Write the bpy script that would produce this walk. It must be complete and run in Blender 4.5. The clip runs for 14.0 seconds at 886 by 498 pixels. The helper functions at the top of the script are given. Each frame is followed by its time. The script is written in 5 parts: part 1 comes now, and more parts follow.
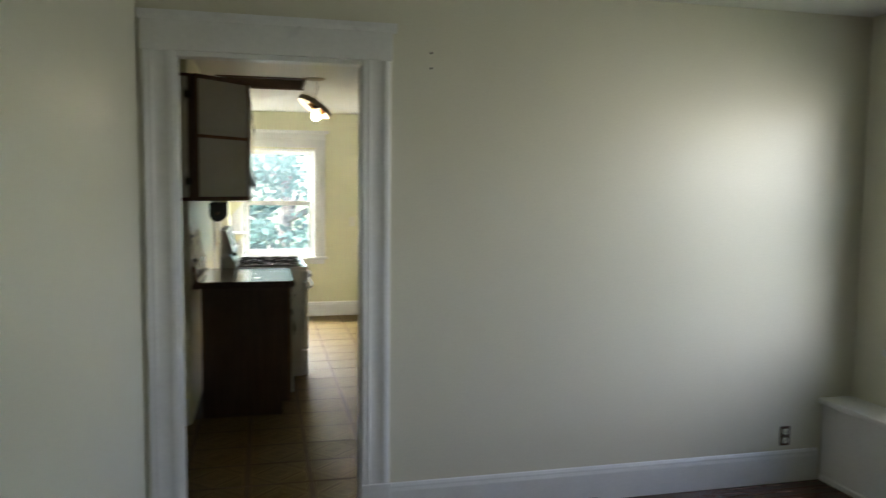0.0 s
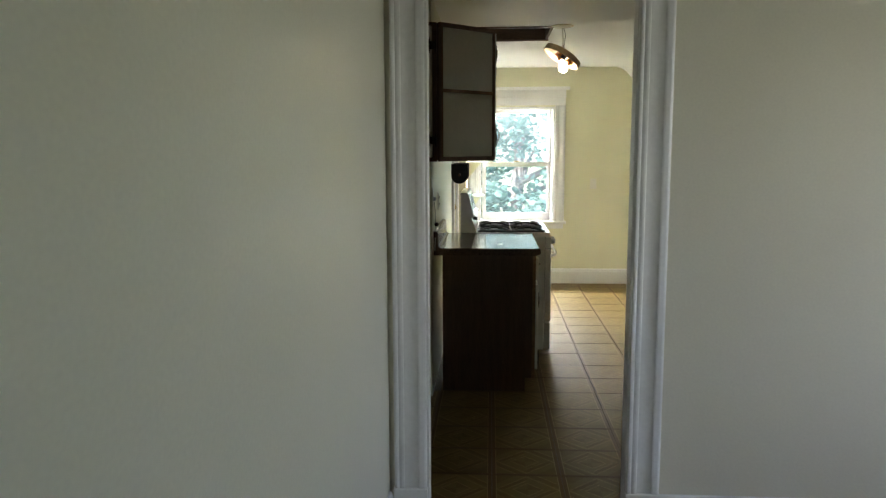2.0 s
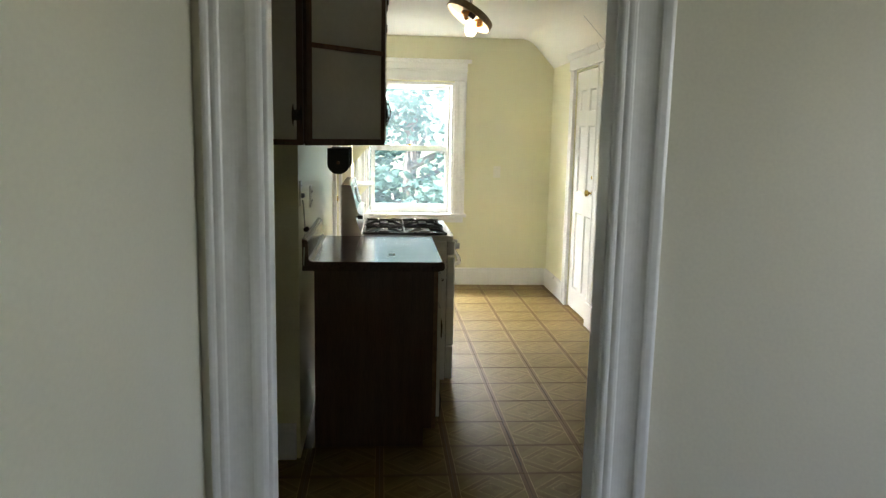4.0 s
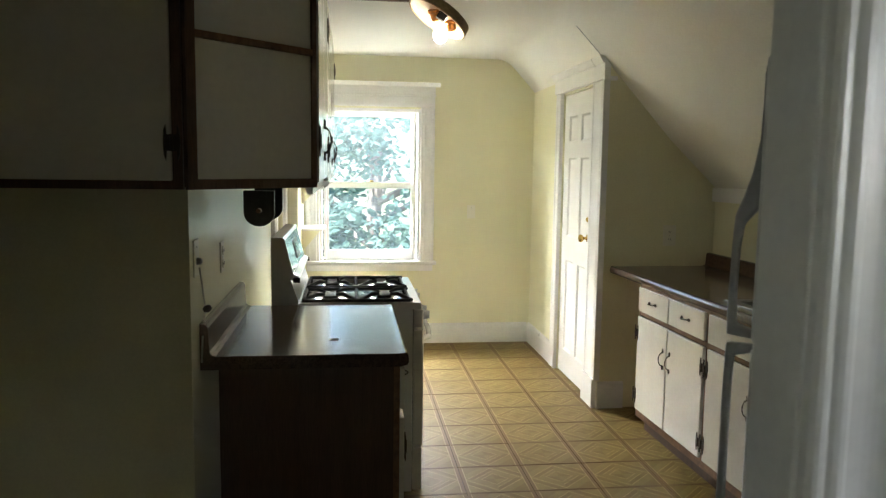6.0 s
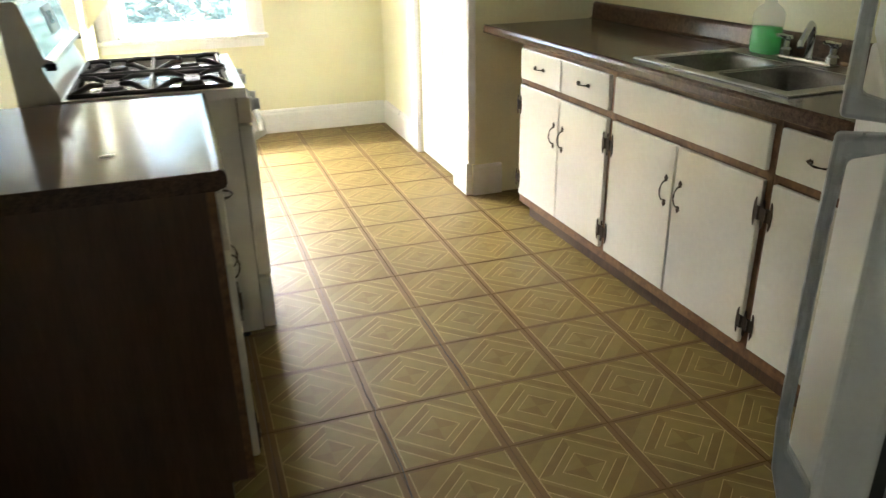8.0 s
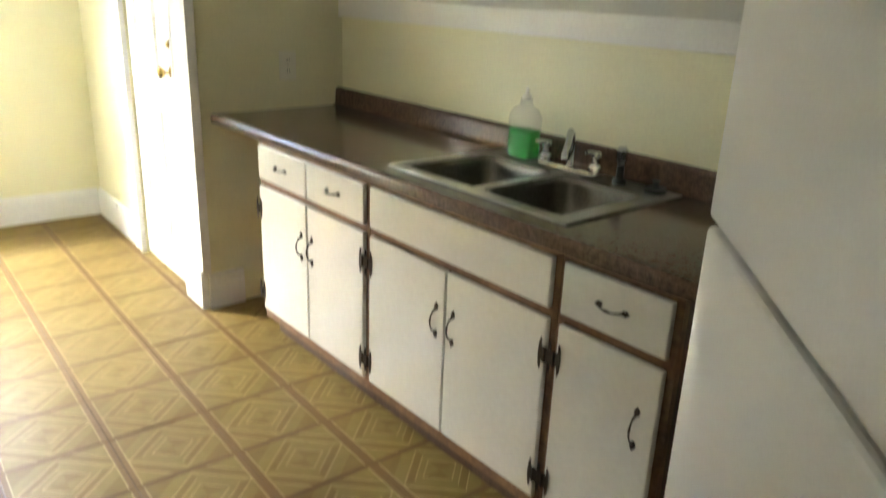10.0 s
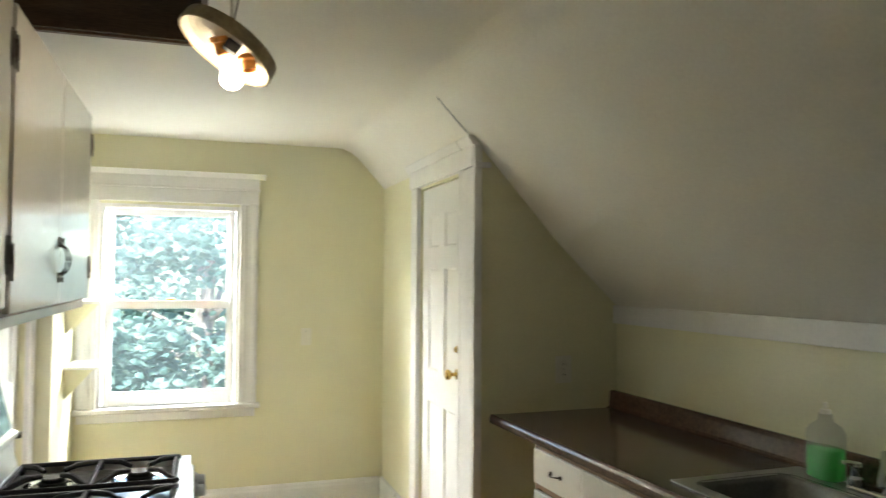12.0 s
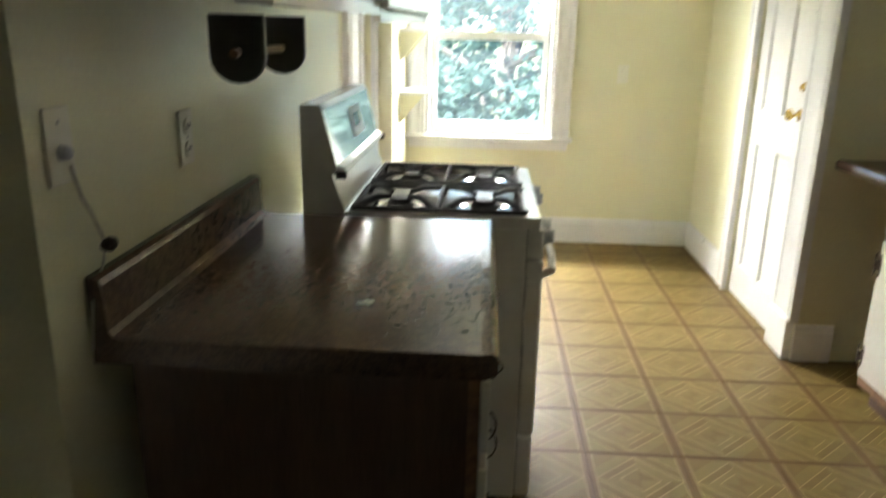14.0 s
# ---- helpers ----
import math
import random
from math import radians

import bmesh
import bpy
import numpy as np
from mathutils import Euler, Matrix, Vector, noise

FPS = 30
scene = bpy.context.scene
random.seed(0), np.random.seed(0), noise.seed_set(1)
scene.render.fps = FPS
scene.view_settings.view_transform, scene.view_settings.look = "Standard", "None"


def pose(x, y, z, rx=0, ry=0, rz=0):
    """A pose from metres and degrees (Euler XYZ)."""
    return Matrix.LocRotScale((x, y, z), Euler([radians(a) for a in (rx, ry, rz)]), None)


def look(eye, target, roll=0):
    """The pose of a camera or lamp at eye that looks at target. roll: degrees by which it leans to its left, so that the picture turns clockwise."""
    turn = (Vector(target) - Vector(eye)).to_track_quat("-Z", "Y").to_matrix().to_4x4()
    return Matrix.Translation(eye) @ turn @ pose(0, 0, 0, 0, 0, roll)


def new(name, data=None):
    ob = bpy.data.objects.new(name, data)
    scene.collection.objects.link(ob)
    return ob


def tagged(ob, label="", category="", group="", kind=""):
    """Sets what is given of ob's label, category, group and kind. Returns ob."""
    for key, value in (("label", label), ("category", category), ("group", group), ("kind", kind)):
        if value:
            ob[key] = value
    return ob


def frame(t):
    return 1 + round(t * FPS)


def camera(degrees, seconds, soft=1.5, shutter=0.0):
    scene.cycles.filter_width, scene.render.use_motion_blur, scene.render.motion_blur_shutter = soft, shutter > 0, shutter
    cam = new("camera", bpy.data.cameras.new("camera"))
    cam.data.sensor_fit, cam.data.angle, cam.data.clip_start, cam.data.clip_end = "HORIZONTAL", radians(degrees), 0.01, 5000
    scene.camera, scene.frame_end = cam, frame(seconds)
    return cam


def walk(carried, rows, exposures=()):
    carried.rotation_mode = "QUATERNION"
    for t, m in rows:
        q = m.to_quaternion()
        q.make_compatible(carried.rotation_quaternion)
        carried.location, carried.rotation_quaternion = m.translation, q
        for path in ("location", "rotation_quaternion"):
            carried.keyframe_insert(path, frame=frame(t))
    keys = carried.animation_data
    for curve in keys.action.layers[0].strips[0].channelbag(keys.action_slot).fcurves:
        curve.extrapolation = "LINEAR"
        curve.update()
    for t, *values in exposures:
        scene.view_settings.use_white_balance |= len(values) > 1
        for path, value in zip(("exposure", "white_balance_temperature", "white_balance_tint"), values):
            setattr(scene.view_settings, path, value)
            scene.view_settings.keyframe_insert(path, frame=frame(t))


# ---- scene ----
cam = camera(61.5, 14.0, soft=1.25, shutter=0.5)
PATH = [
    (0, (-0.126, -2.498, 1.546), (0.343, -0.561, 1.384), 0.6),
    (0.5, (-0.211, -2.572, 1.536), (0.005, -0.594, 1.331), 0.5),
    (1, (-0.2, -2.398, 1.506), (-0.222, -0.415, 1.251), 0.4),
    (1.5, (-0.227, -2.193, 1.521), (-0.32, -0.214, 1.254), 0.3),
    (2, (-0.23, -1.985, 1.52), (-0.357, -0.007, 1.256), -0.2),
    (2.5, (-0.218, -1.682, 1.514), (-0.367, 0.293, 1.238), -0.7),
    (3, (-0.22, -1.388, 1.504), (-0.265, 0.581, 1.154), 0.6),
    (3.5, (-0.215, -1.097, 1.513), (-0.125, 0.874, 1.188), 1.0),
    (4, (-0.219, -0.845, 1.52), (-0.053, 1.123, 1.209), 1.2),
    (4.2, (-0.2, -0.721, 1.512), (-0.042, 1.249, 1.209), 0.4),
    (6.3, (-0.101, 0.308, 1.525), (0.153, 2.28, 1.306), 0.9),
    (6.5, (-0.093, 0.373, 1.514), (0.163, 2.34, 1.263), 1.0),
    (7, (-0.092, 0.631, 1.464), (0.257, 2.559, 1.062), 0.8),
    (7.5, (-0.063, 0.807, 1.402), (0.433, 2.622, 0.724), 0.1),
    (7.7, (-0.029, 0.881, 1.383), (0.505, 2.65, 0.62), -0.2),
    (9.8, (0.27, 1.466, 1.454), (1.375, 2.947, 0.689), 2.1),
    (10, (0.279, 1.47, 1.471), (1.461, 2.942, 0.81), 2.3),
    (10.5, (0.285, 1.467, 1.495), (1.466, 3.012, 1.027), 0.8),
    (11, (0.239, 1.455, 1.527), (1.23, 3.174, 1.275), 0.5),
    (11.5, (0.212, 1.437, 1.552), (1.033, 3.26, 1.504), 0.4),
    (12, (0.207, 1.45, 1.551), (0.837, 3.347, 1.623), 0.4),
    (12.5, (0.181, 1.457, 1.52), (0.626, 3.407, 1.523), 0.3),
    (13, (0.153, 1.463, 1.493), (0.431, 3.437, 1.342), 0.4),
    (13.5, (0.102, 1.476, 1.455), (0.18, 3.449, 1.133), 0.7),
    (14, (0.045, 1.499, 1.413), (-0.057, 3.412, 0.839), 1.2),
]
EXPOSURES = [(0.0, 3.3), (4.0, 3.35), (6.3, 3.35), (7.0, 3.5), (7.5, 4.25), (9.8, 4.55), (10.5, 4.35), (11.0, 4.1), (11.5, 3.7), (12.0, 3.3), (12.5, 2.88), (13.0, 2.78), (13.5, 2.88), (14.0, 3.5)]
walk(cam, [(t, look(eye, target, roll)) for t, eye, target, roll in PATH], EXPOSURES)

KITCHEN_SKY, SIDE_SKY, BULB = 140.0, 5.9, 4.0

# ---- world, sun and large lights ----
world = bpy.data.worlds.new("world")
scene.world = world
world.use_nodes = True
wn = world.node_tree.nodes
sky = wn.new("ShaderNodeTexSky")
sky.sky_type = "NISHITA"
sky.sun_disc = False
sky.sun_elevation, sky.sun_rotation = radians(59), radians(210)
wn["Background"].inputs["Strength"].default_value = 0.11
world.node_tree.links.new(sky.outputs[0], wn["Background"].inputs["Color"])

sun = new("sun", bpy.data.lights.new("sun", "SUN"))
sun.data.energy, sun.data.angle, sun.data.color = 4.0, radians(0.5), (1.0, 0.96, 0.9)
sun.matrix_world = look((-4, 3, 12), (-1, 8.2, 2))


def window_light(eye, target, sx, sy, power, color):
    """An area lamp added outside a window, standing in for sky light through it."""
    la = bpy.data.lights.new("window_light", "AREA")
    la.shape, la.size, la.size_y, la.energy, la.color = "RECTANGLE", sx, sy, power, color
    ob = new("window_light", la)
    ob.matrix_world = look(eye, target)
    return ob


window_light((0.1, 7.75, 2.7), (0.1, 5.0, 2.22), 4.6, 0.9, KITCHEN_SKY, (0.94, 0.94, 0.905))
window_light((4.9, -2.3, 1.8), (2.4, -0.4, 1.75), 3.0, 1.4, SIDE_SKY, (1.0, 0.945, 0.94))


# ---- materials ----
def node_mat(name):
    m = bpy.data.materials.new(name)
    m.use_nodes = True
    return m, m.node_tree.nodes, m.node_tree.links, m.node_tree.nodes["Principled BSDF"]


def paint(name, color, rough=0.5, metal=0.0, vary=0.06, scale=3.0, grain=60.0, bump=0.05, coat=0.0, stretch=(1, 1, 1), dark=None, even=False):
    """A surface with broad and fine variation of colour, gloss and relief."""
    m, n, l, p = node_mat(name)
    tc = n.new("ShaderNodeTexCoord")
    mp = n.new("ShaderNodeMapping")
    mp.inputs["Scale"].default_value = stretch
    l.new(tc.outputs["Object"], mp.inputs[0])
    big, fine = n.new("ShaderNodeTexNoise"), n.new("ShaderNodeTexNoise")
    big.inputs["Scale"].default_value, big.inputs["Detail"].default_value = scale, 5
    fine.inputs["Scale"].default_value, fine.inputs["Detail"].default_value = grain, 4
    l.new(mp.outputs[0], big.inputs["Vector"])
    l.new(mp.outputs[0], fine.inputs["Vector"])
    add = n.new("ShaderNodeMath")
    add.operation = "ADD"
    l.new(big.outputs[0], add.inputs[0])
    l.new(fine.outputs[0], add.inputs[1])
    half = n.new("ShaderNodeMath")
    half.operation = "MULTIPLY"
    half.inputs[1].default_value = 0.5
    l.new(add.outputs[0], half.inputs[0])
    ramp = n.new("ShaderNodeValToRGB")
    lo = dark or [c * (1 - 2.2 * vary) for c in color]
    hi = [min(1, c * (1 + vary)) for c in color] if not dark else color
    ramp.color_ramp.elements[0].position, ramp.color_ramp.elements[1].position = 0.33, 0.64
    ramp.color_ramp.elements[0].color = (*lo, 1)
    ramp.color_ramp.elements[1].color = (*hi, 1)
    l.new(half.outputs[0], ramp.inputs[0])
    l.new(ramp.outputs[0], p.inputs["Base Color"])
    rr = n.new("ShaderNodeMapRange")
    rr.inputs["To Min"].default_value, rr.inputs["To Max"].default_value = rough * 0.8, min(1, rough * 1.2)
    l.new(big.outputs[0], rr.inputs[0])
    if even:
        p.inputs["Roughness"].default_value = rough
    else:
        l.new(rr.outputs[0], p.inputs["Roughness"])
    p.inputs["Metallic"].default_value = metal
    p.inputs["Coat Weight"].default_value = coat
    p.inputs["Coat Roughness"].default_value = 0.15
    if bump:
        b = n.new("ShaderNodeBump")
        b.inputs["Strength"].default_value, b.inputs["Distance"].default_value = bump, 0.002
        l.new(fine.outputs[0], b.inputs["Height"])
        l.new(b.outputs[0], p.inputs["Normal"])
    return m


M_YELLOW = paint("yellow_wall_paint", (0.79, 0.77, 0.56), 0.32, vary=0.03, scale=1.6, grain=120, bump=0.12)
M_CREAM = paint("cream_wall_paint", (0.76, 0.73, 0.605), 0.35, vary=0.03, scale=1.2, grain=110, bump=0.12)
M_CEIL = paint("white_ceiling_paint", (0.82, 0.81, 0.76), 0.7, vary=0.03, scale=1.5, grain=90, bump=0.15)
M_TRIM = paint("white_trim_paint", (0.8, 0.8, 0.79), 0.3, vary=0.03, scale=6, grain=70, bump=0.08)
M_DOORPAINT = paint("white_door_paint", (0.82, 0.82, 0.8), 0.32, vary=0.03, scale=5, grain=80, bump=0.08)
M_CABPAINT = paint("cream_cabinet_paint", (0.79, 0.77, 0.705), 0.12, vary=0.025, scale=4, grain=50, bump=0.025)
M_BROWN = paint("dark_brown_wood", (0.14, 0.07, 0.04), 0.42, vary=0.2, scale=5, grain=40, bump=0.2, stretch=(6, 6, 0.7))
M_ENDPANEL = paint("brown_end_panel", (0.105, 0.054, 0.031), 0.4, vary=0.2, scale=4, grain=30, bump=0.12, stretch=(8, 8, 0.6))
M_EDGEWOOD = paint("worn_brown_edge", (0.3, 0.16, 0.075), 0.4, dark=(0.11, 0.05, 0.03), scale=9, grain=50, bump=0.2)
M_LAMINATE = paint("brown_laminate", (0.145, 0.092, 0.07), 0.15, dark=(0.06, 0.038, 0.029), scale=60, grain=200, bump=0.0, even=True)
M_ENAMEL = paint("white_enamel", (0.82, 0.82, 0.8), 0.14, vary=0.02, scale=4, grain=40, bump=0.0, coat=0.3)
M_FRIDGE = paint("white_textured_enamel", (0.76, 0.77, 0.78), 0.3, vary=0.02, scale=3, grain=160, bump=0.12)
M_GREYPLASTIC = paint("grey_plastic", (0.42, 0.44, 0.47), 0.28, vary=0.05, scale=8, grain=60, bump=0.03)
M_WELL = paint("grey_enamel", (0.3, 0.29, 0.28), 0.14, vary=0.15, scale=6, grain=60, bump=0.0, coat=0.2)
M_PANEL = paint("silver_panel", (0.66, 0.66, 0.63), 0.07, metal=0.85, vary=0.03, scale=4, grain=60, bump=0.0)
M_IRON = paint("black_cast_iron", (0.01, 0.01, 0.01), 0.62, vary=0.2, scale=14, grain=120, bump=0.25)
M_BLACK = paint("black_plastic", (0.014, 0.013, 0.014), 0.3, vary=0.15, scale=9, grain=80, bump=0.05)
M_DARKGAP = paint("dark_gasket", (0.03, 0.03, 0.032), 0.7, vary=0.15, scale=9, grain=80, bump=0.05)
M_STEEL = paint("brushed_steel", (0.5, 0.5, 0.49), 0.34, metal=1.0, vary=0.05, scale=5, grain=90, bump=0.0)
# bowl steel, with a darker base colour than the rim's M_STEEL
M_BASIN = paint("darker_steel_basin", (0.18, 0.178, 0.174), 0.33, metal=1.0, vary=0.12, scale=6, grain=90, bump=0.06)
M_CHROME = paint("chrome", (0.5, 0.5, 0.51), 0.1, metal=1.0, vary=0.03, scale=5, grain=60, bump=0.0)
M_IRONWARE = paint("antique_iron_hardware", (0.07, 0.052, 0.042), 0.4, metal=0.7, vary=0.25, scale=30, grain=200, bump=0.2)
M_BRASS = paint("brass", (0.72, 0.5, 0.16), 0.22, metal=1.0, vary=0.1, scale=20, grain=120, bump=0.03)
M_PLATE = paint("ivory_plate_plastic", (0.8, 0.78, 0.68), 0.32, vary=0.02, scale=9, grain=60, bump=0.0)
M_PLANK = paint("red_brown_floorboard", (0.13, 0.05, 0.03), 0.26, dark=(0.05, 0.018, 0.012), scale=3, grain=30, bump=0.1, stretch=(1, 9, 9))
M_THRESH = paint("dark_threshold_wood", (0.09, 0.045, 0.028), 0.4, vary=0.2, scale=5, grain=40, bump=0.15, stretch=(1, 8, 8))
M_LAMPMETAL = paint("tarnished_lamp_metal", (0.42, 0.34, 0.22), 0.35, metal=0.6, vary=0.15, scale=18, grain=90, bump=0.05)
M_LAMPIN = paint("white_reflector", (0.85, 0.8, 0.7), 0.3, vary=0.05, scale=14, grain=60, bump=0.0)
M_COPPER = paint("orange_lamp_socket", (0.65, 0.27, 0.06), 0.35, metal=0.4, vary=0.2, scale=30, grain=90, bump=0.05)
M_BARK = paint("grey_bark", (0.12, 0.11, 0.1), 0.85, vary=0.25, scale=8, grain=40, bump=0.5)
M_GRASS = paint("grass", (0.085, 0.1, 0.045), 0.8, vary=0.3, scale=0.6, grain=25, bump=0.3)
M_WIRE = paint("grey_cable", (0.5, 0.48, 0.42), 0.4, vary=0.06, scale=30, grain=90, bump=0.0)
M_HATCH = paint("attic_wood", (0.12, 0.075, 0.045), 0.65, vary=0.25, scale=4, grain=35, bump=0.25, stretch=(0.8, 6, 6))


def plain(name, color, rough, trans=0.0, ior=1.45, metal=0.0, alpha=1.0):
    m, n, l, p = node_mat(name)
    p.inputs["Base Color"].default_value = (*color, 1)
    p.inputs["Roughness"].default_value = rough
    p.inputs["Metallic"].default_value = metal
    p.inputs["Transmission Weight"].default_value = trans
    p.inputs["IOR"].default_value = ior
    return m


def hazed_glass():
    """Clear glass with a little pale translucence mixed in to imitate daylight haze."""
    m, n, l, p = node_mat("window_glass")
    p.inputs["Base Color"].default_value = (1, 1, 1, 1)
    p.inputs["Roughness"].default_value = 0.0
    p.inputs["Transmission Weight"].default_value = 1.0
    p.inputs["IOR"].default_value = 1.1
    veil = n.new("ShaderNodeBsdfTranslucent")
    veil.inputs[0].default_value = (0.72, 0.88, 0.95, 1)
    no = n.new("ShaderNodeTexNoise")
    no.inputs["Scale"].default_value, no.inputs["Detail"].default_value = 3.0, 6
    r = n.new("ShaderNodeMapRange")
    r.inputs["From Min"].default_value, r.inputs["From Max"].default_value = 0.3, 0.7
    r.inputs["To Min"].default_value, r.inputs["To Max"].default_value = HAZE * 0.7, HAZE * 1.3
    l.new(no.outputs[0], r.inputs[0])
    mix = n.new("ShaderNodeMixShader")
    l.new(r.outputs[0], mix.inputs[0])
    l.new(p.outputs[0], mix.inputs[1])
    l.new(veil.outputs[0], mix.inputs[2])
    l.new(mix.outputs[0], n["Material Output"].inputs[0])
    return m


# share of translucence that puts the pale haze over the panes
HAZE = 0.0115
M_GLASS = hazed_glass()
M_SOAP = plain("green_soap", (0.04, 0.7, 0.12), 0.08, 0.45, 1.34)


def thin_plastic():
    """A thin clear wall: most light goes straight through, a little is scattered or mirrored."""
    m, n, l, p = node_mat("clear_plastic")
    p.inputs["Base Color"].default_value = (0.8, 0.86, 0.8, 1)
    p.inputs["Roughness"].default_value = 0.12
    clear = n.new("ShaderNodeBsdfTransparent")
    mix = n.new("ShaderNodeMixShader")
    mix.inputs[0].default_value = 0.2
    l.new(clear.outputs[0], mix.inputs[1])
    l.new(p.outputs[0], mix.inputs[2])
    l.new(mix.outputs[0], n["Material Output"].inputs[0])
    return m


M_BOTTLE = thin_plastic()
M_DISPLAY = plain("clock_display", (0.05, 0.07, 0.06), 0.06)


def glow(name, color, strength):
    m, n, l, p = node_mat(name)
    p.inputs["Base Color"].default_value = (*color, 1)
    p.inputs["Emission Color"].default_value = (*color, 1)
    p.inputs["Emission Strength"].default_value = strength
    return m


M_BULB = glow("lit_bulb", (1.0, 0.85, 0.62), BULB)


def leaf_mat():
    m, n, l, p = node_mat("maple_leaf")
    g = n.new("ShaderNodeNewGeometry")
    r = n.new("ShaderNodeValToRGB")
    # green pushed towards teal: bluish haze and sky sheen put into the leaf colour
    r.color_ramp.elements[0].color = (0.045, 0.105, 0.1, 1)
    r.color_ramp.elements[1].color = (0.11, 0.19, 0.16, 1)
    l.new(g.outputs["Random Per Island"], r.inputs[0])
    l.new(r.outputs[0], p.inputs["Base Color"])
    p.inputs["Roughness"].default_value = 0.6
    tr = n.new("ShaderNodeBsdfTranslucent")
    l.new(r.outputs[0], tr.inputs[0])
    mix = n.new("ShaderNodeMixShader")
    mix.inputs[0].default_value = 0.5
    l.new(p.outputs[0], mix.inputs[1])
    l.new(tr.outputs[0], mix.inputs[2])
    l.new(mix.outputs[0], n["Material Output"].inputs[0])
    return m


M_LEAF = leaf_mat()

TILE_X, TILE_Y = 0.325, 0.305


def tile_mat():
    """Printed vinyl: tan parquet motif, brown strips at the edges with pale lines."""
    m, n, l, p = node_mat("tan_vinyl_tile")

    def math_node(op, a, b=None, c=None):
        q = n.new("ShaderNodeMath")
        q.operation = op
        for i, v in enumerate((a, b, c)):
            if v is None:
                continue
            if isinstance(v, (int, float)):
                q.inputs[i].default_value = v
            else:
                l.new(v, q.inputs[i])
        return q.outputs[0]

    def mix(f, a, b):
        q = n.new("ShaderNodeMix")
        q.data_type = "RGBA"
        l.new(f, q.inputs["Factor"]) if not isinstance(f, float) else None
        for s, v in (("A", a), ("B", b)):
            if isinstance(v, tuple):
                q.inputs[6 if s == "A" else 7].default_value = (*v, 1)
            else:
                l.new(v, q.inputs[6 if s == "A" else 7])
        return q.outputs[2]

    def band(v, lo, hi):
        return math_node("MULTIPLY", math_node("GREATER_THAN", v, lo), math_node("LESS_THAN", v, hi))

    tc = n.new("ShaderNodeTexCoord")
    sp = n.new("ShaderNodeSeparateXYZ")
    l.new(tc.outputs["Object"], sp.inputs[0])
    sx = math_node("MULTIPLY", sp.outputs[0], 2 / TILE_X)
    sy = math_node("MULTIPLY", sp.outputs[1], 2 / TILE_Y)
    u, v = math_node("ABSOLUTE", sx), math_node("ABSOLUTE", sy)
    edge = math_node("MAXIMUM", u, v)
    diamond = math_node("ADD", u, v)
    quad = math_node("GREATER_THAN", math_node("MULTIPLY", sx, sy), 0.0)
    no = n.new("ShaderNodeTexNoise")
    no.inputs["Scale"].default_value, no.inputs["Detail"].default_value = 22, 6
    info = n.new("ShaderNodeObjectInfo")
    shift = n.new("ShaderNodeVectorMath")
    l.new(tc.outputs["Object"], shift.inputs[0])
    comb = n.new("ShaderNodeCombineXYZ")
    l.new(math_node("MULTIPLY", info.outputs["Random"], 40.0), comb.inputs[0])
    l.new(comb.outputs[0], shift.inputs[1])
    l.new(shift.outputs[0], no.inputs["Vector"])
    base = mix(no.outputs[0], (0.165, 0.116, 0.034), (0.232, 0.171, 0.055))
    dark = mix(no.outputs[0], (0.14, 0.09, 0.025), (0.2, 0.136, 0.04))
    pale = (0.38, 0.28, 0.12)
    other = math_node("SUBTRACT", 1.0, quad)
    # a small pinwheel, a ring of strips and corner pieces that change from quarter to quarter
    col = mix(math_node("MULTIPLY", quad, math_node("LESS_THAN", diamond, 0.4)), base, dark)
    col = mix(math_node("MULTIPLY", other, band(diamond, 0.62, 0.85)), col, dark)
    col = mix(math_node("MULTIPLY", quad, band(diamond, 0.98, 1.22)), col, dark)
    col = mix(math_node("MULTIPLY", other, math_node("GREATER_THAN", diamond, 1.24)), col, dark)
    for lo, hi in ((0.4, 0.425), (0.85, 0.878)):
        col = mix(band(diamond, lo, hi), col, pale)
    col = mix(math_node("MULTIPLY", quad, band(diamond, 1.22, 1.25)), col, pale)
    col = mix(math_node("MULTIPLY", other, band(diamond, 0.6, 0.625)), col, pale)
    col = mix(math_node("GREATER_THAN", v, 0.925), col, (0.14, 0.084, 0.032))
    col = mix(math_node("GREATER_THAN", u, 0.885), col, (0.15, 0.088, 0.03))
    col = mix(math_node("MULTIPLY", band(u, 0.868, 0.888), math_node("LESS_THAN", v, 0.93)), col, (0.38, 0.285, 0.13))
    grime = n.new("ShaderNodeTexNoise")
    grime.inputs["Scale"].default_value, grime.inputs["Detail"].default_value = 2.2, 6
    geo = n.new("ShaderNodeNewGeometry")
    l.new(geo.outputs["Position"], grime.inputs["Vector"])
    col = mix(math_node("MULTIPLY", math_node("SUBTRACT", grime.outputs[0], 0.35), 0.75), col, (0.125, 0.07, 0.024))
    l.new(col, p.inputs["Base Color"])
    l.new(math_node("MULTIPLY_ADD", grime.outputs[0], 0.25, 0.37), p.inputs["Roughness"])
    p.inputs["Specular IOR Level"].default_value = 0.22
    b = n.new("ShaderNodeBump")
    b.inputs["Strength"].default_value, b.inputs["Distance"].default_value = 0.12, 0.003
    l.new(no.outputs[0], b.inputs["Height"])
    l.new(b.outputs[0], p.inputs["Normal"])
    return m


M_TILE = tile_mat()


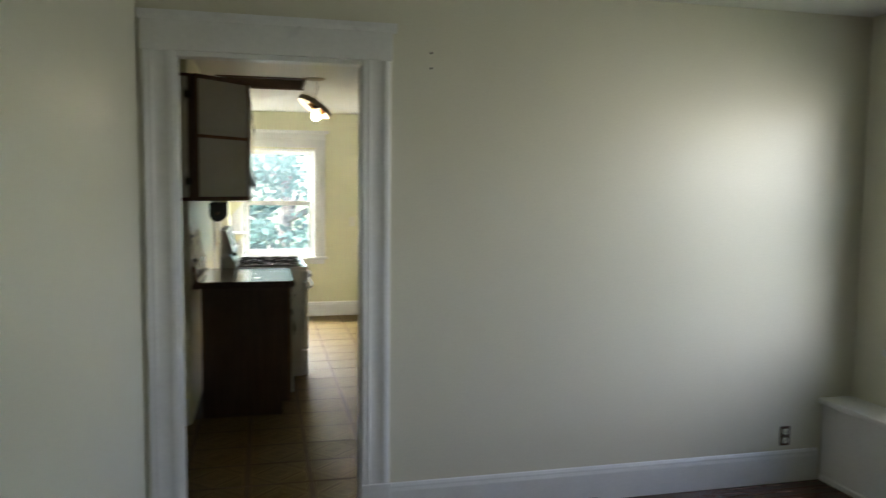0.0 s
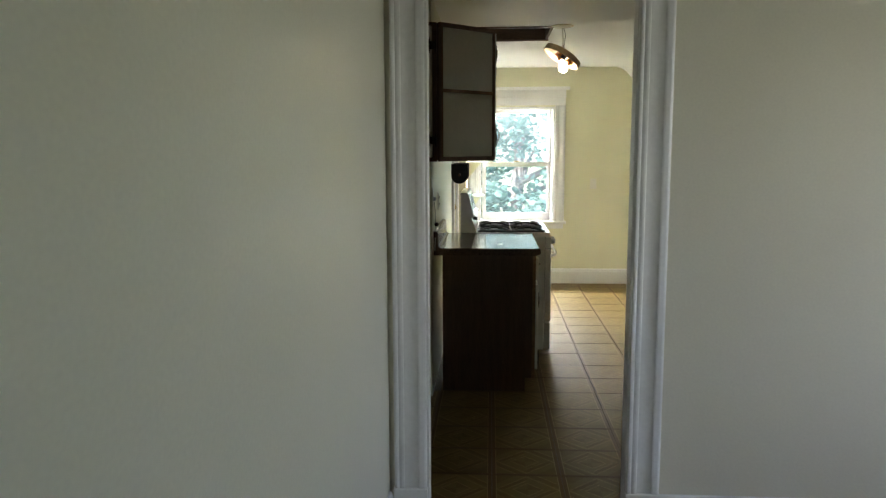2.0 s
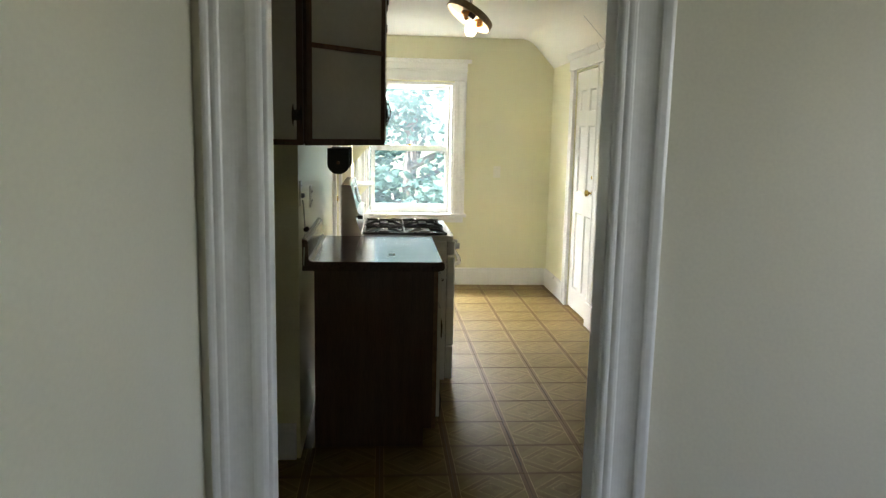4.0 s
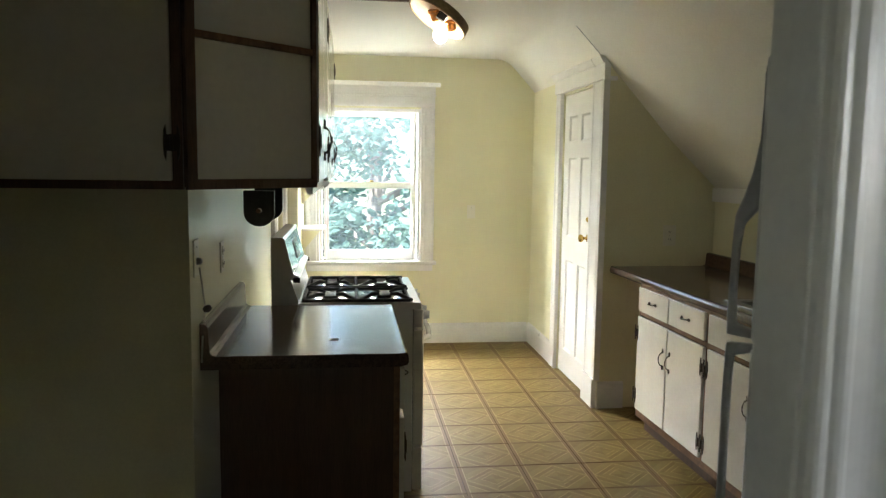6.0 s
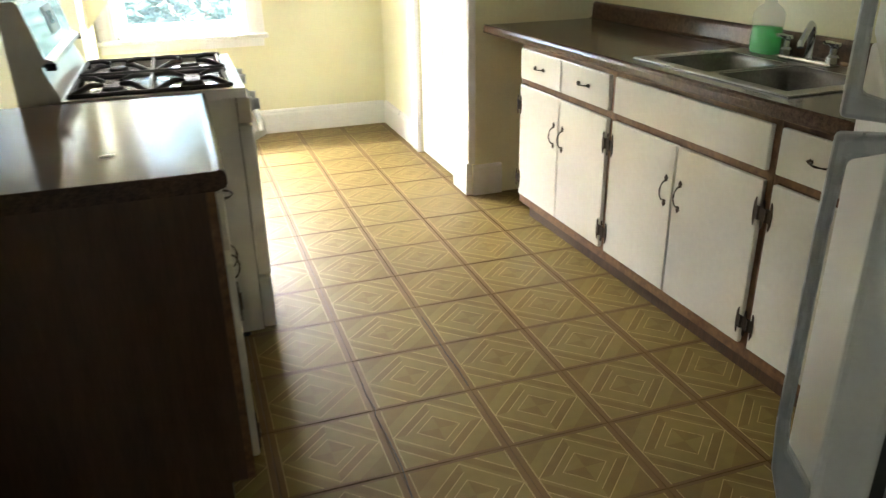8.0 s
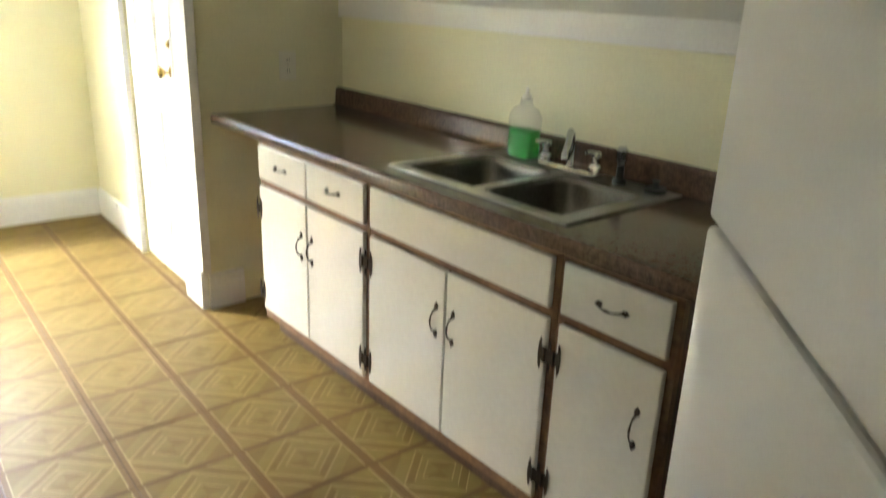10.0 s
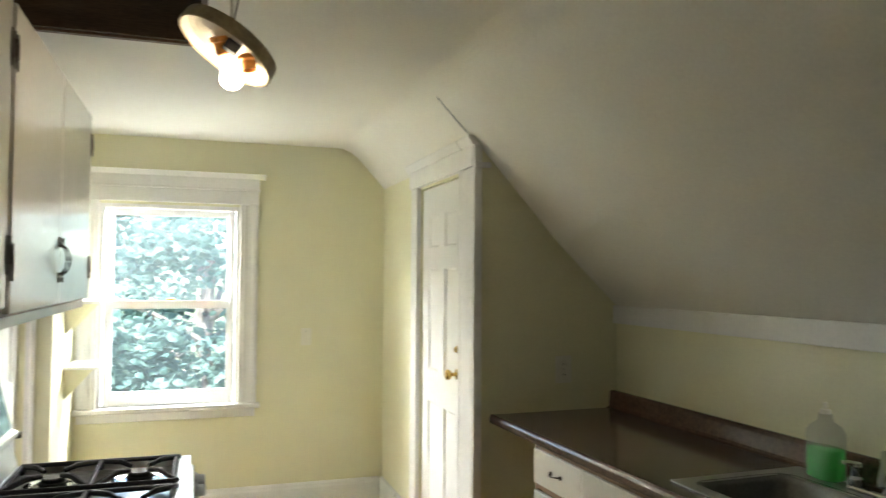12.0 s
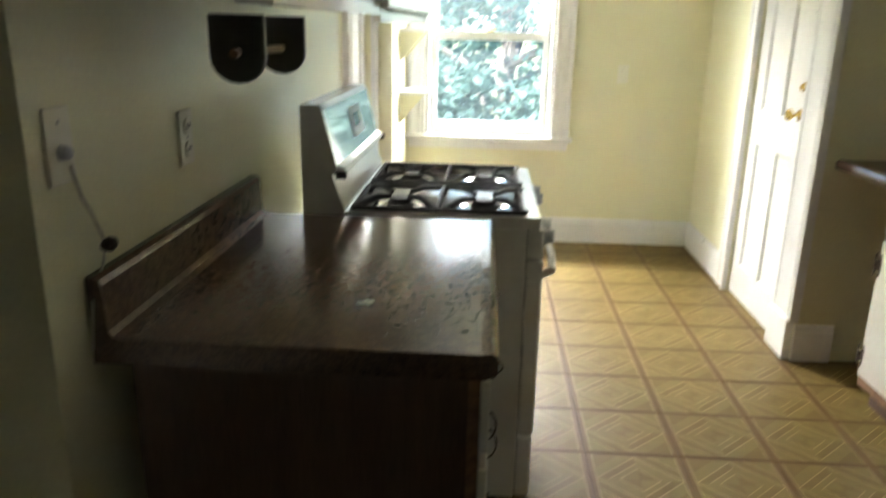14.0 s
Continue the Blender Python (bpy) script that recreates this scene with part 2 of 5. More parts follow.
# ---- builders ----
def box(bm, x0, x1, y0, y1, z0, z1, m=None):
    vs = [bm.verts.new(q) for q in ((x0, y0, z0), (x1, y0, z0), (x1, y1, z0), (x0, y1, z0), (x0, y0, z1), (x1, y0, z1), (x1, y1, z1), (x0, y1, z1))]
    if m is not None:
        for q in vs:
            q.co = m @ q.co
    for f in ((3, 2, 1, 0), (4, 5, 6, 7), (0, 1, 5, 4), (1, 2, 6, 5), (2, 3, 7, 6), (3, 0, 4, 7)):
        bm.faces.new([vs[i] for i in f])
    return bm


def prism(bm, pts, axis, a, b):
    """A closed outline pulled along an axis from a to b; pts are the other two coordinates in order."""
    def at(p, w):
        return {"x": (w, p[0], p[1]), "y": (p[0], w, p[1]), "z": (p[0], p[1], w)}[axis]
    lo, hi = [bm.verts.new(at(p, a)) for p in pts], [bm.verts.new(at(p, b)) for p in pts]
    k = len(pts)
    bm.faces.new(lo)
    bm.faces.new(hi[::-1])
    for i in range(k):
        bm.faces.new((lo[i], hi[i], hi[(i + 1) % k], lo[(i + 1) % k]))
    bmesh.ops.recalc_face_normals(bm, faces=bm.faces[:])
    return bm


def lathe(bm, profile, m=Matrix(), seg=20):
    """A turned shape round z from (radius, height) pairs."""
    rings = []
    for r, z in profile:
        rings.append([bm.verts.new(m @ Vector((r * math.cos(2 * math.pi * i / seg), r * math.sin(2 * math.pi * i / seg), z))) for i in range(seg)])
    for a, b in zip(rings, rings[1:]):
        for i in range(seg):
            bm.faces.new((a[i], a[(i + 1) % seg], b[(i + 1) % seg], b[i]))
    bm.faces.new(rings[0][::-1])
    bm.faces.new(rings[-1])
    return bm


def tube(bm, pts, r, seg=8):
    """A round bar along points."""
    pts = [Vector(p) for p in pts]
    rings = []
    for i, p in enumerate(pts):
        d = (pts[min(i + 1, len(pts) - 1)] - pts[max(i - 1, 0)]).normalized()
        q = d.to_track_quat("Z", "Y")
        rr = r[i] if isinstance(r, (list, tuple)) else r
        rings.append([bm.verts.new(p + q @ Vector((rr * math.cos(2 * math.pi * k / seg), rr * math.sin(2 * math.pi * k / seg), 0))) for k in range(seg)])
    for a, b in zip(rings, rings[1:]):
        for i in range(seg):
            bm.faces.new((a[i], a[(i + 1) % seg], b[(i + 1) % seg], b[i]))
    bm.faces.new(rings[0][::-1])
    bm.faces.new(rings[-1])
    return bm


def soften(bm, w=0.004, seg=2):
    bmesh.ops.remove_doubles(bm, verts=bm.verts[:], dist=1e-6)
    bmesh.ops.bevel(bm, geom=[e for e in bm.edges if len(e.link_faces) == 2 and e.calc_face_angle(0) > 0.6], offset=w, segments=seg, affect="EDGES", profile=0.5)
    return bm


def part(name, bm, material, parent=None, label="", smooth=False):
    me = bpy.data.meshes.new(name)
    bmesh.ops.recalc_face_normals(bm, faces=bm.faces[:]) if len(bm.faces) < 20000 else None
    bm.to_mesh(me)
    bm.free()
    if smooth:
        for f in me.polygons:
            f.use_smooth = True
    me.materials.append(material)
    ob = new(name, me)
    if parent is not None:
        ob.parent = parent
    return tagged(ob, label)


def solid(name, material, *boxes, parent=None, label="", bevel=0.0):
    bm = bmesh.new()
    for b in boxes:
        box(bm, *b)
    if bevel:
        soften(bm, bevel)
    return part(name, bm, material, parent, label)


def thing(name, label, category, group="", kind="", at=(0, 0, 0)):
    ob = new(name)
    ob.location = at
    ob.empty_display_size = 0.1
    return tagged(ob, label, category, group, kind)


def structure(ob, label="", category=""):
    return tagged(ob, label, category, kind="structure")


# ---- plan ----
FAR, LEFT, KNEE, CLOSET_X, CLOSET_Y = 6.5, -0.585, 2.18, 1.45, 4.67
DOORWALL, DOORWALL_IN = 0.845, 0.915
CEIL, BREAK, KNEE_TOP = 2.42, 1.21, 1.41
RUN = 1.7  # the sink side stands this many degrees out of true


def swing(ob, x, y, degrees=RUN):
    """Turns a finished thing about an upright line."""
    ob.matrix_world = pose(x, y, 0, 0, 0, degrees) @ pose(-x, -y, 0) @ ob.matrix_world
    return ob

ROOM_L, ROOM_R, ROOM_B, ROOM_C = -0.628, 2.98, -4.6, 2.46

# ---- large structure: kitchen ----
wall_far = structure(solid("wall_far", M_YELLOW,
    (-2.4, -0.37, FAR, FAR + 0.16, 0, 2.6), (0.49, 3.0, FAR, FAR + 0.16, 0, 2.6),
    (-0.37, 0.49, FAR, FAR + 0.16, 0, 0.69), (-0.37, 0.49, FAR, FAR + 0.16, 1.99, 2.6)), "pale yellow painted plaster wall round a sash window", "wall")
wall_left = structure(solid("wall_left", M_YELLOW,
    (LEFT - 0.12, LEFT, 2.48, 4.93, 0, 2.6), (LEFT - 0.12, LEFT, 5.6, FAR, 0, 2.6), (LEFT - 0.12, LEFT, 4.93, 5.6, 2.04, 2.6),
    (LEFT, -0.487, 5.74, FAR, 0, 2.6)), "pale yellow painted kitchen wall behind the stove", "wall")
wall_stub = structure(solid("wall_stub", M_YELLOW, (-2.4, LEFT - 0.12, 2.48, 2.62, 0, 2.6)), "plain painted wall below the end cabinet", "wall")
wall_hall = structure(solid("wall_hall", M_YELLOW, (-2.4, -2.28, DOORWALL_IN, 2.48, 0, 2.6)), "plain painted wall that closes the side passage", "wall")
wall_knee = structure(solid("wall_knee", M_YELLOW, (KNEE, KNEE + 0.12, DOORWALL_IN, FAR, 0, 1.6)), "low pale yellow knee wall behind the sink", "wall")

bm = bmesh.new()
prism(bm, [(CLOSET_X, 0), (KNEE, 0), (KNEE, KNEE_TOP), (CLOSET_X, 2.18)], "y", CLOSET_Y, CLOSET_Y + 0.1)
wall_closet_side = structure(part("wall_closet_side", bm, M_YELLOW), "yellow closet side wall cut by the sloped ceiling", "wall")
swing(wall_knee, KNEE, CLOSET_Y)
wall_closet_front = structure(solid("wall_closet_front", M_YELLOW,
    (CLOSET_X, CLOSET_X + 0.1, CLOSET_Y + 0.1, 4.90, 0, 2.17), (CLOSET_X, CLOSET_X + 0.1, 5.60, FAR, 0, 2.17), (CLOSET_X, CLOSET_X + 0.1, 4.90, 5.60, 2.05, 2.17)),
    "yellow painted closet wall beside the window", "wall")

# ceiling: flat part with a hatch opening, soft break, slope down to the knee wall
HX0, HX1, HY0, HY1 = -0.45, 0.23, 3.72, 4.36
bm = bmesh.new()
for b in ((-2.4, HX0, DOORWALL_IN, FAR, CEIL, CEIL + 0.1), (HX1, BREAK - 0.1, DOORWALL_IN, FAR, CEIL, CEIL + 0.1),
          (HX0, HX1, DOORWALL_IN, HY0, CEIL, CEIL + 0.1), (HX0, HX1, HY1, FAR, CEIL, CEIL + 0.1)):
    box(bm, *b)
slope = (CEIL - KNEE_TOP) / (KNEE - BREAK)
under = [(BREAK - 0.1, CEIL)]
for i in range(1, 8):
    s = i / 8
    a = (1 - s) ** 2
    b2 = 2 * s * (1 - s)
    c = s * s
    under.append((a * (BREAK - 0.1) + b2 * BREAK + c * (BREAK + 0.08), a * CEIL + b2 * CEIL + c * (CEIL - 0.08 * slope)))
under += [(BREAK + 0.08, CEIL - 0.08 * slope), (KNEE + 0.02, KNEE_TOP - 0.02 * slope)]
prism(bm, under + [(KNEE + 0.12, KNEE_TOP), (BREAK + 0.1, CEIL + 0.1), (BREAK - 0.1, CEIL + 0.1)], "y", DOORWALL_IN, FAR)
for v in bm.verts:
    w = (v.co.x - BREAK + 0.1) / (KNEE - BREAK + 0.1)
    if w > 0.001:
        v.co.x += min(1, w) * (CLOSET_Y - v.co.y) * math.tan(radians(RUN))
ceiling = structure(part("ceiling", bm, M_CEIL), "white plaster ceiling that slopes down over the sink", "ceiling")
crack = solid("plaster_crack", M_GREYPLASTIC, (0, 0.3, -0.0025, 0.0025, 0, 0.003))
crack.matrix_world = pose(BREAK + 0.02, CLOSET_Y + 0.02, CEIL - 0.03, 0, math.degrees(math.atan(slope)), 0)
structure(crack, "thin dark crack in the sloped plaster", "crack")

floor_under = structure(solid("floor", M_THRESH, (-2.4, KNEE + 0.1, DOORWALL_IN, FAR + 0.1, -0.12, -0.004)), "kitchen floor of tan parquet-print vinyl tiles", "floor")

trim_knee = structure(solid("trim_knee", M_TRIM, (KNEE - 0.022, KNEE, DOORWALL_IN, CLOSET_Y, 1.325, 1.412), bevel=0.003), "flat white board along the top of the knee wall", "trim")
swing(trim_knee, KNEE, CLOSET_Y)
BASE = [(0, 0), (0.018, 0), (0.018, 0.135), (0.014, 0.15), (0.014, 0.158), (0.008, 0.168), (0, 0.172)]


def baseboard(name, along, a, b, wall, sign, label="white painted baseboard with a moulded top"):
    bm = bmesh.new()
    prism(bm, [(wall + sign * p[0], p[1]) for p in BASE], along, a, b)
    return structure(part(name, bm, M_TRIM), label, "baseboard")


baseboard("baseboard_far", "x", -0.487, CLOSET_X - 0.02, FAR, -1)
baseboard("baseboard_closet", "y", 5.72, FAR, CLOSET_X, -1)
baseboard("baseboard_closet_side", "x", CLOSET_X, 1.62, CLOSET_Y, -1)
baseboard("baseboard_stub", "x", -2.28, LEFT - 0.018, 2.48, -1)

# ---- large structure: front room ----
wall_door = structure(solid("wall_door", M_CREAM,
    (ROOM_L - 0.3, -0.488, DOORWALL, DOORWALL + 0.028, 0, 2.7), (0.314, 3.4, DOORWALL, DOORWALL + 0.028, 0, 2.7), (-0.488, 0.314, DOORWALL, DOORWALL + 0.028, 2.106, 2.7)),
    "cream painted wall with the doorway to the kitchen", "wall")
wall_door_in = structure(solid("wall_door_in", M_YELLOW,
    (-2.4, -0.488, DOORWALL + 0.028, DOORWALL_IN, 0, 2.7), (0.314, 3.4, DOORWALL + 0.028, DOORWALL_IN, 0, 2.7), (-0.488, 0.314, DOORWALL + 0.028, DOORWALL_IN, 2.106, 2.7)),
    "kitchen side of the doorway wall", "wall")
wall_room_left = structure(solid("wall_room_left", M_CREAM, (ROOM_L - 0.12, ROOM_L, ROOM_B, DOORWALL, 0, 2.7)), "cream semi-gloss wall beside the doorway", "wall")
wall_room_right = structure(solid("wall_room_right", M_CREAM,
    (ROOM_R, ROOM_R + 0.14, ROOM_B, -1.375, 0, 2.7), (ROOM_R, ROOM_R + 0.14, 0.475, DOORWALL, 0, 2.7),
    (ROOM_R, ROOM_R + 0.14, -1.375, 0.475, 0, 0.75), (ROOM_R, ROOM_R + 0.14, -1.375, 0.475, 2.1, 2.7)), "cream wall above the window seat", "wall")
wall_room_back = structure(solid("wall_room_back", M_CREAM, (ROOM_L, ROOM_R, ROOM_B - 0.14, ROOM_B, 0, 2.7)), "plain cream wall that closes the front room", "wall")
ceiling_room = structure(solid("ceiling_room", M_CEIL, (ROOM_L - 0.1, ROOM_R + 0.1, ROOM_B - 0.1, DOORWALL, ROOM_C, ROOM_C + 0.1)), "white plaster ceiling of the front room", "ceiling")
floor_room = structure(solid("floor_room", M_THRESH, (ROOM_L - 0.1, ROOM_R + 0.1, ROOM_B - 0.1, DOORWALL_IN, -0.12, -0.012)), "dark red-brown wooden floor of the front room", "floor")
baseboard("baseboard_door_wall", "x", 0.44, 2.775, DOORWALL, -1)
baseboard("baseboard_room_left", "y", ROOM_B, DOORWALL - 0.03, ROOM_L, 1)
threshold = structure(solid("threshold", M_THRESH, (-0.488, 0.314, DOORWALL - 0.02, 1.0, -0.01, 0.012), bevel=0.004), "worn dark wooden threshold", "threshold")


def casing_profile(w, d):
    """Moulded casing with beads at the edges and a shallow scoop: width across, depth out of the wall."""
    pts = [(0, 0), (0, d * 0.8), (0.004, d * 0.96), (0.009, d), (0.015, d * 0.95), (0.019, d * 0.84), (0.024, d * 0.9), (0.03, d * 0.93), (0.037, d * 0.88), (0.041, d * 0.78)]
    a, b = 0.041, w - 0.036
    pts += [(a + (b - a) * k / 6, d * (0.78 - 0.11 * math.sin(math.pi * k / 6))) for k in range(1, 6)]
    pts += [(w - 0.036, d * 0.8), (w - 0.032, d * 0.9), (w - 0.025, d * 0.94), (w - 0.01, d * 0.92), (w - 0.004, d * 0.84), (w, d * 0.7), (w, 0)]
    return pts


# doorway casing, an object of the setting with its parts
door_casing = thing("door_frame_1", "white fluted door casing with a plain header", "door frame", kind="structure", at=(-0.08, DOORWALL, 0))


def world_part(name, bm, material, parent, label=""):
    """A part whose mesh is given in world places."""
    bmesh.ops.translate(bm, verts=bm.verts[:], vec=-Vector(parent.location))
    return part(name, bm, material, parent, label)


for x0 in (-0.606, 0.304):
    bm = bmesh.new()
    prism(bm, [(x0 + p[0], DOORWALL - p[1]) for p in casing_profile(0.128, 0.03)], "z", 0.18, 2.11)
    world_part("casing", bm, M_TRIM, door_casing)
    bm = bmesh.new()
    box(bm, x0 - 0.004, x0 + 0.132, DOORWALL - 0.036, DOORWALL, 0, 0.182)
    world_part("plinth_block", soften(bm, 0.003), M_TRIM, door_casing)
bm = bmesh.new()
box(bm, -0.612, 0.438, DOORWALL - 0.034, DOORWALL, 2.105, 2.24)
world_part("header", soften(bm, 0.003), M_TRIM, door_casing)
bm = bmesh.new()
prism(bm, [(DOORWALL, 2.23), (DOORWALL - 0.04, 2.23), (DOORWALL - 0.05, 2.245), (DOORWALL - 0.055, 2.264), (DOORWALL, 2.264)], "x", -0.622, 0.456)
world_part("crown", bm, M_TRIM, door_casing)
for x0, x1 in ((-0.487, -0.468), (0.3, 0.314)):
    bm = bmesh.new()
    box(bm, x0, x1, DOORWALL - 0.012, DOORWALL_IN + 0.002, 0, 2.085)
    world_part("jamb", soften(bm, 0.003), M_TRIM, door_casing)
bm = bmesh.new()
box(bm, -0.487, 0.314, DOORWALL - 0.012, DOORWALL_IN + 0.002, 2.086, 2.106)
world_part("head_jamb", soften(bm, 0.003), M_TRIM, door_casing)
# window seat
seat_bench = thing("window_seat", "white painted built-in window seat box", "window seat", at=(2.78, -0.8, 0))
bm = bmesh.new()
box(bm, 2.795, ROOM_R - 0.003, -2.4, DOORWALL - 0.004, 0.0, 0.415)
world_part("body", bm, M_TRIM, seat_bench)
bm = bmesh.new()
box(bm, 2.765, ROOM_R - 0.003, -2.4, DOORWALL - 0.004, 0.418, 0.448)
world_part("top", soften(bm, 0.006), M_TRIM, seat_bench)
bm = bmesh.new()
box(bm, 2.775, 2.793, -2.4, DOORWALL - 0.02, 0, 0.03)
world_part("shoe_moulding", soften(bm, 0.005), M_TRIM, seat_bench)


def sash_window(name, label, at, w, z0, z1, turn, wall):
    """A double-hung sash window with casing; local x along the wall, -y into the room."""
    th = thing(name, label, "window", kind="structure", at=(0, 0, 0))
    h = w / 2
    mid = (z0 + z1) / 2

    def bit(nm, mat, *boxes, bevel=0.003, parent=th, label=""):
        return solid(nm, mat, *boxes, parent=parent, label=label, bevel=bevel)
    bit("jamb", M_TRIM, (-h, -h + 0.03, 0, wall, z0, z1)), bit("jamb", M_TRIM, (h - 0.03, h, 0, wall, z0, z1))
    bit("head_jamb", M_TRIM, (-h + 0.03, h - 0.03, 0, wall, z1 - 0.03, z1))
    for s in (-1, 1):
        bm = bmesh.new()
        prism(bm, [(s * (h - 0.01 + p[0]), -p[1]) for p in casing_profile(0.118, 0.028)], "z", z0, z1 + 0.01)
        part("casing", bm, M_TRIM, th)
        bit("stop", M_TRIM, (s * (h - 0.055) - 0.012, s * (h - 0.055) + 0.012, 0.012, 0.045, z0, z1 - 0.03))
    bit("top_casing", M_TRIM, (-h - 0.108, h + 0.108, -0.03, 0, z1 + 0.012, z1 + 0.1))
    bit("header_fillet", M_TRIM, (-h - 0.115, h + 0.115, -0.04, 0, z1 + 0.1, z1 + 0.115))
    bit("header", M_TRIM, (-h - 0.11, h + 0.11, -0.032, 0, z1 + 0.115, z1 + 0.185))
    bm = bmesh.new()
    prism(bm, [(0, z1 + 0.18), (-0.035, z1 + 0.18), (-0.06, z1 + 0.212), (0, z1 + 0.212)], "x", -h - 0.15, h + 0.15)
    part("crown", bm, M_TRIM, th)
    bit("stool", M_TRIM, (-h - 0.13, h + 0.13, -0.055, 0.05, z0 - 0.03, z0 + 0.003), bevel=0.008)
    bit("apron", M_TRIM, (-h - 0.1, h + 0.1, -0.022, 0, z0 - 0.085, z0 - 0.03))
    bit("outer_sill", M_TRIM, (-h + 0.03, h - 0.03, 0.05, wall + 0.05, z0 - 0.04, z0 + 0.01))
    for nm, y0, a, b in (("lower_sash", 0.045, z0 + 0.005, mid + 0.025), ("upper_sash", 0.085, mid - 0.028, z1 - 0.03)):
        low = nm == "lower_sash"
        sash = solid(nm, M_TRIM, (-h + 0.045, -h + 0.085, y0, y0 + 0.035, a, b), (h - 0.085, h - 0.045, y0, y0 + 0.035, a, b),
                     (-h + 0.085, h - 0.085, y0, y0 + 0.035, a, a + (0.085 if low else 0.045)), (-h + 0.085, h - 0.085, y0, y0 + 0.035, b - 0.04, b), parent=th)
        pane = solid("pane", M_GLASS, (-h + 0.08, h - 0.08, y0 + 0.015, y0 + 0.019, a + 0.04, b - 0.03), parent=sash, label="clear window glass")
        pane.visible_shadow = False
    bit("sash_lock", M_BRASS, (-0.025, 0.025, 0.03, 0.05, mid + 0.026, mid + 0.04))
    th.matrix_world = pose(*at, 0, 0, turn)
    return th


sash_window("window_1", "white double-hung sash window with fluted casing", (0.06, FAR, 0), 0.86, 0.715, 1.995, 0, 0.16)
sash_window("window_2", "white sash window above the window seat", (ROOM_R, -0.45, 0), 1.85, 0.75, 2.1, -90, 0.14)


def panel_door(name, label, w, h, at, turn):
    """A panelled door; local x along the width from the hinge, front at y = 0 facing -y."""
    d = thing(name, label, "door", kind="structure")
    t = 0.035
    st, gap = 0.115, 0.1
    rails = [(0.0, 0.18), (0.845, 1.02), (1.585, 1.7), (h - 0.155, h)]
    mid = (w - gap) / 2
    cols = [(st, mid), (mid + gap, w - st)]
    boxes = [(0, st, 0, t, 0, h), (w - st, w, 0, t, 0, h), (mid, mid + gap, 0, t, 0, h)]
    for a, b in rails:
        boxes += [(st, mid, 0, t, a, b), (mid + gap, w - st, 0, t, a, b)]
    solid("door_frame", M_DOORPAINT, *boxes, parent=d)
    for (_, a), (b, _) in zip(rails, rails[1:]):
        for x0, x1 in cols:
            bm = bmesh.new()
            box(bm, x0 - 0.002, x1 + 0.002, 0.012, 0.03, a - 0.002, b + 0.002)
            part("door_panel", bm, M_DOORPAINT, d)
            bm = bmesh.new()
            o = [(x0, a), (x1, a), (x1, b), (x0, b)]
            for (p, q), (nx, nz) in zip(zip(o, o[1:] + o[:1]), ((0, 1), (-1, 0), (0, -1), (1, 0))):
                v = [bm.verts.new((p[0], 0.002, p[1])), bm.verts.new((q[0], 0.002, q[1])), bm.verts.new((q[0] + nx * 0.012 + (0), 0.012, q[1] + nz * 0.012)), bm.verts.new((p[0] + nx * 0.012, 0.012, p[1] + nz * 0.012))]
                bm.faces.new(v)
            part("panel_moulding", bm, M_DOORPAINT, d)
    d.matrix_world = pose(*at, 0, 0, turn)
    return d


def sphere_profile(r, k=8):
    return [(max(1e-4, r * math.sin(math.pi * i / k)), -r * math.cos(math.pi * i / k)) for i in range(k + 1)]


def door_hardware(d, x, knob_z, bolt_z):
    bm = bmesh.new()
    lathe(bm, [(0.026, 0), (0.026, 0.005), (0.01, 0.008), (0.009, 0.03), (0.02, 0.036), (0.027, 0.047), (0.024, 0.058), (0.008, 0.063)], pose(x, 0, knob_z, 90), 18)
    part("door_knob", bm, M_BRASS, d, "brass door knob", smooth=True)
    bm = bmesh.new()
    lathe(bm, [(0.02, 0), (0.02, 0.006), (0.014, 0.012), (0.013, 0.018)], pose(x + 0.012, 0, bolt_z, 90), 16)
    part("deadbolt", bm, M_BRASS, d, "small brass deadbolt")


door_1 = panel_door("door_1", "white six-panel closet door with a brass knob", 0.69, 2.035, (CLOSET_X + 0.012, 5.598, 0.008), -90)
door_hardware(door_1, 0.61, 1.05, 1.175)
# chain of small links on the door
for i in range(9):
    bm = bmesh.new()
    ring = [(0.658 + 0.007 * math.cos(a) * (1 if i % 2 else 0.5), -0.008 + 0.004 * math.sin(a) * (0 if i % 2 else 1), 1.70 - 0.024 * i + 0.013 * math.sin(a)) for a in [k * math.pi / 5 for k in range(11)]]
    tube(bm, ring, 0.0022, 5)
    part("chain_link", bm, M_IRONWARE, door_1, "dark metal door chain" if i == 0 else "")
solid("chain_plate", M_IRONWARE, (0.643, 0.672, -0.006, 0, 1.695, 1.735), parent=door_1, bevel=0.002)

closet_frame = thing("door_frame_2", "white door casing of the closet with a tall header", "door frame", kind="structure", at=(CLOSET_X, 5.25, 0))
for y0 in (CLOSET_Y + 0.01, 5.605):
    w = 0.21 if y0 < 5 else 0.125
    bm = bmesh.new()
    prism(bm, [(CLOSET_X - p[1], y0 + p[0]) for p in casing_profile(w, 0.028)], "z", 0.0 if y0 > 5 else 0.19, 2.06)
    world_part("casing", bm, M_TRIM, closet_frame)
bm = bmesh.new()
box(bm, CLOSET_X - 0.036, CLOSET_X, CLOSET_Y + 0.002, 4.885, 0, 0.19)
world_part("plinth_block", soften(bm, 0.003), M_TRIM, closet_frame)
bm = bmesh.new()
box(bm, CLOSET_X - 0.034, CLOSET_X, CLOSET_Y + 0.002, 5.74, 2.062, 2.165)
world_part("header", soften(bm, 0.003), M_TRIM, closet_frame)
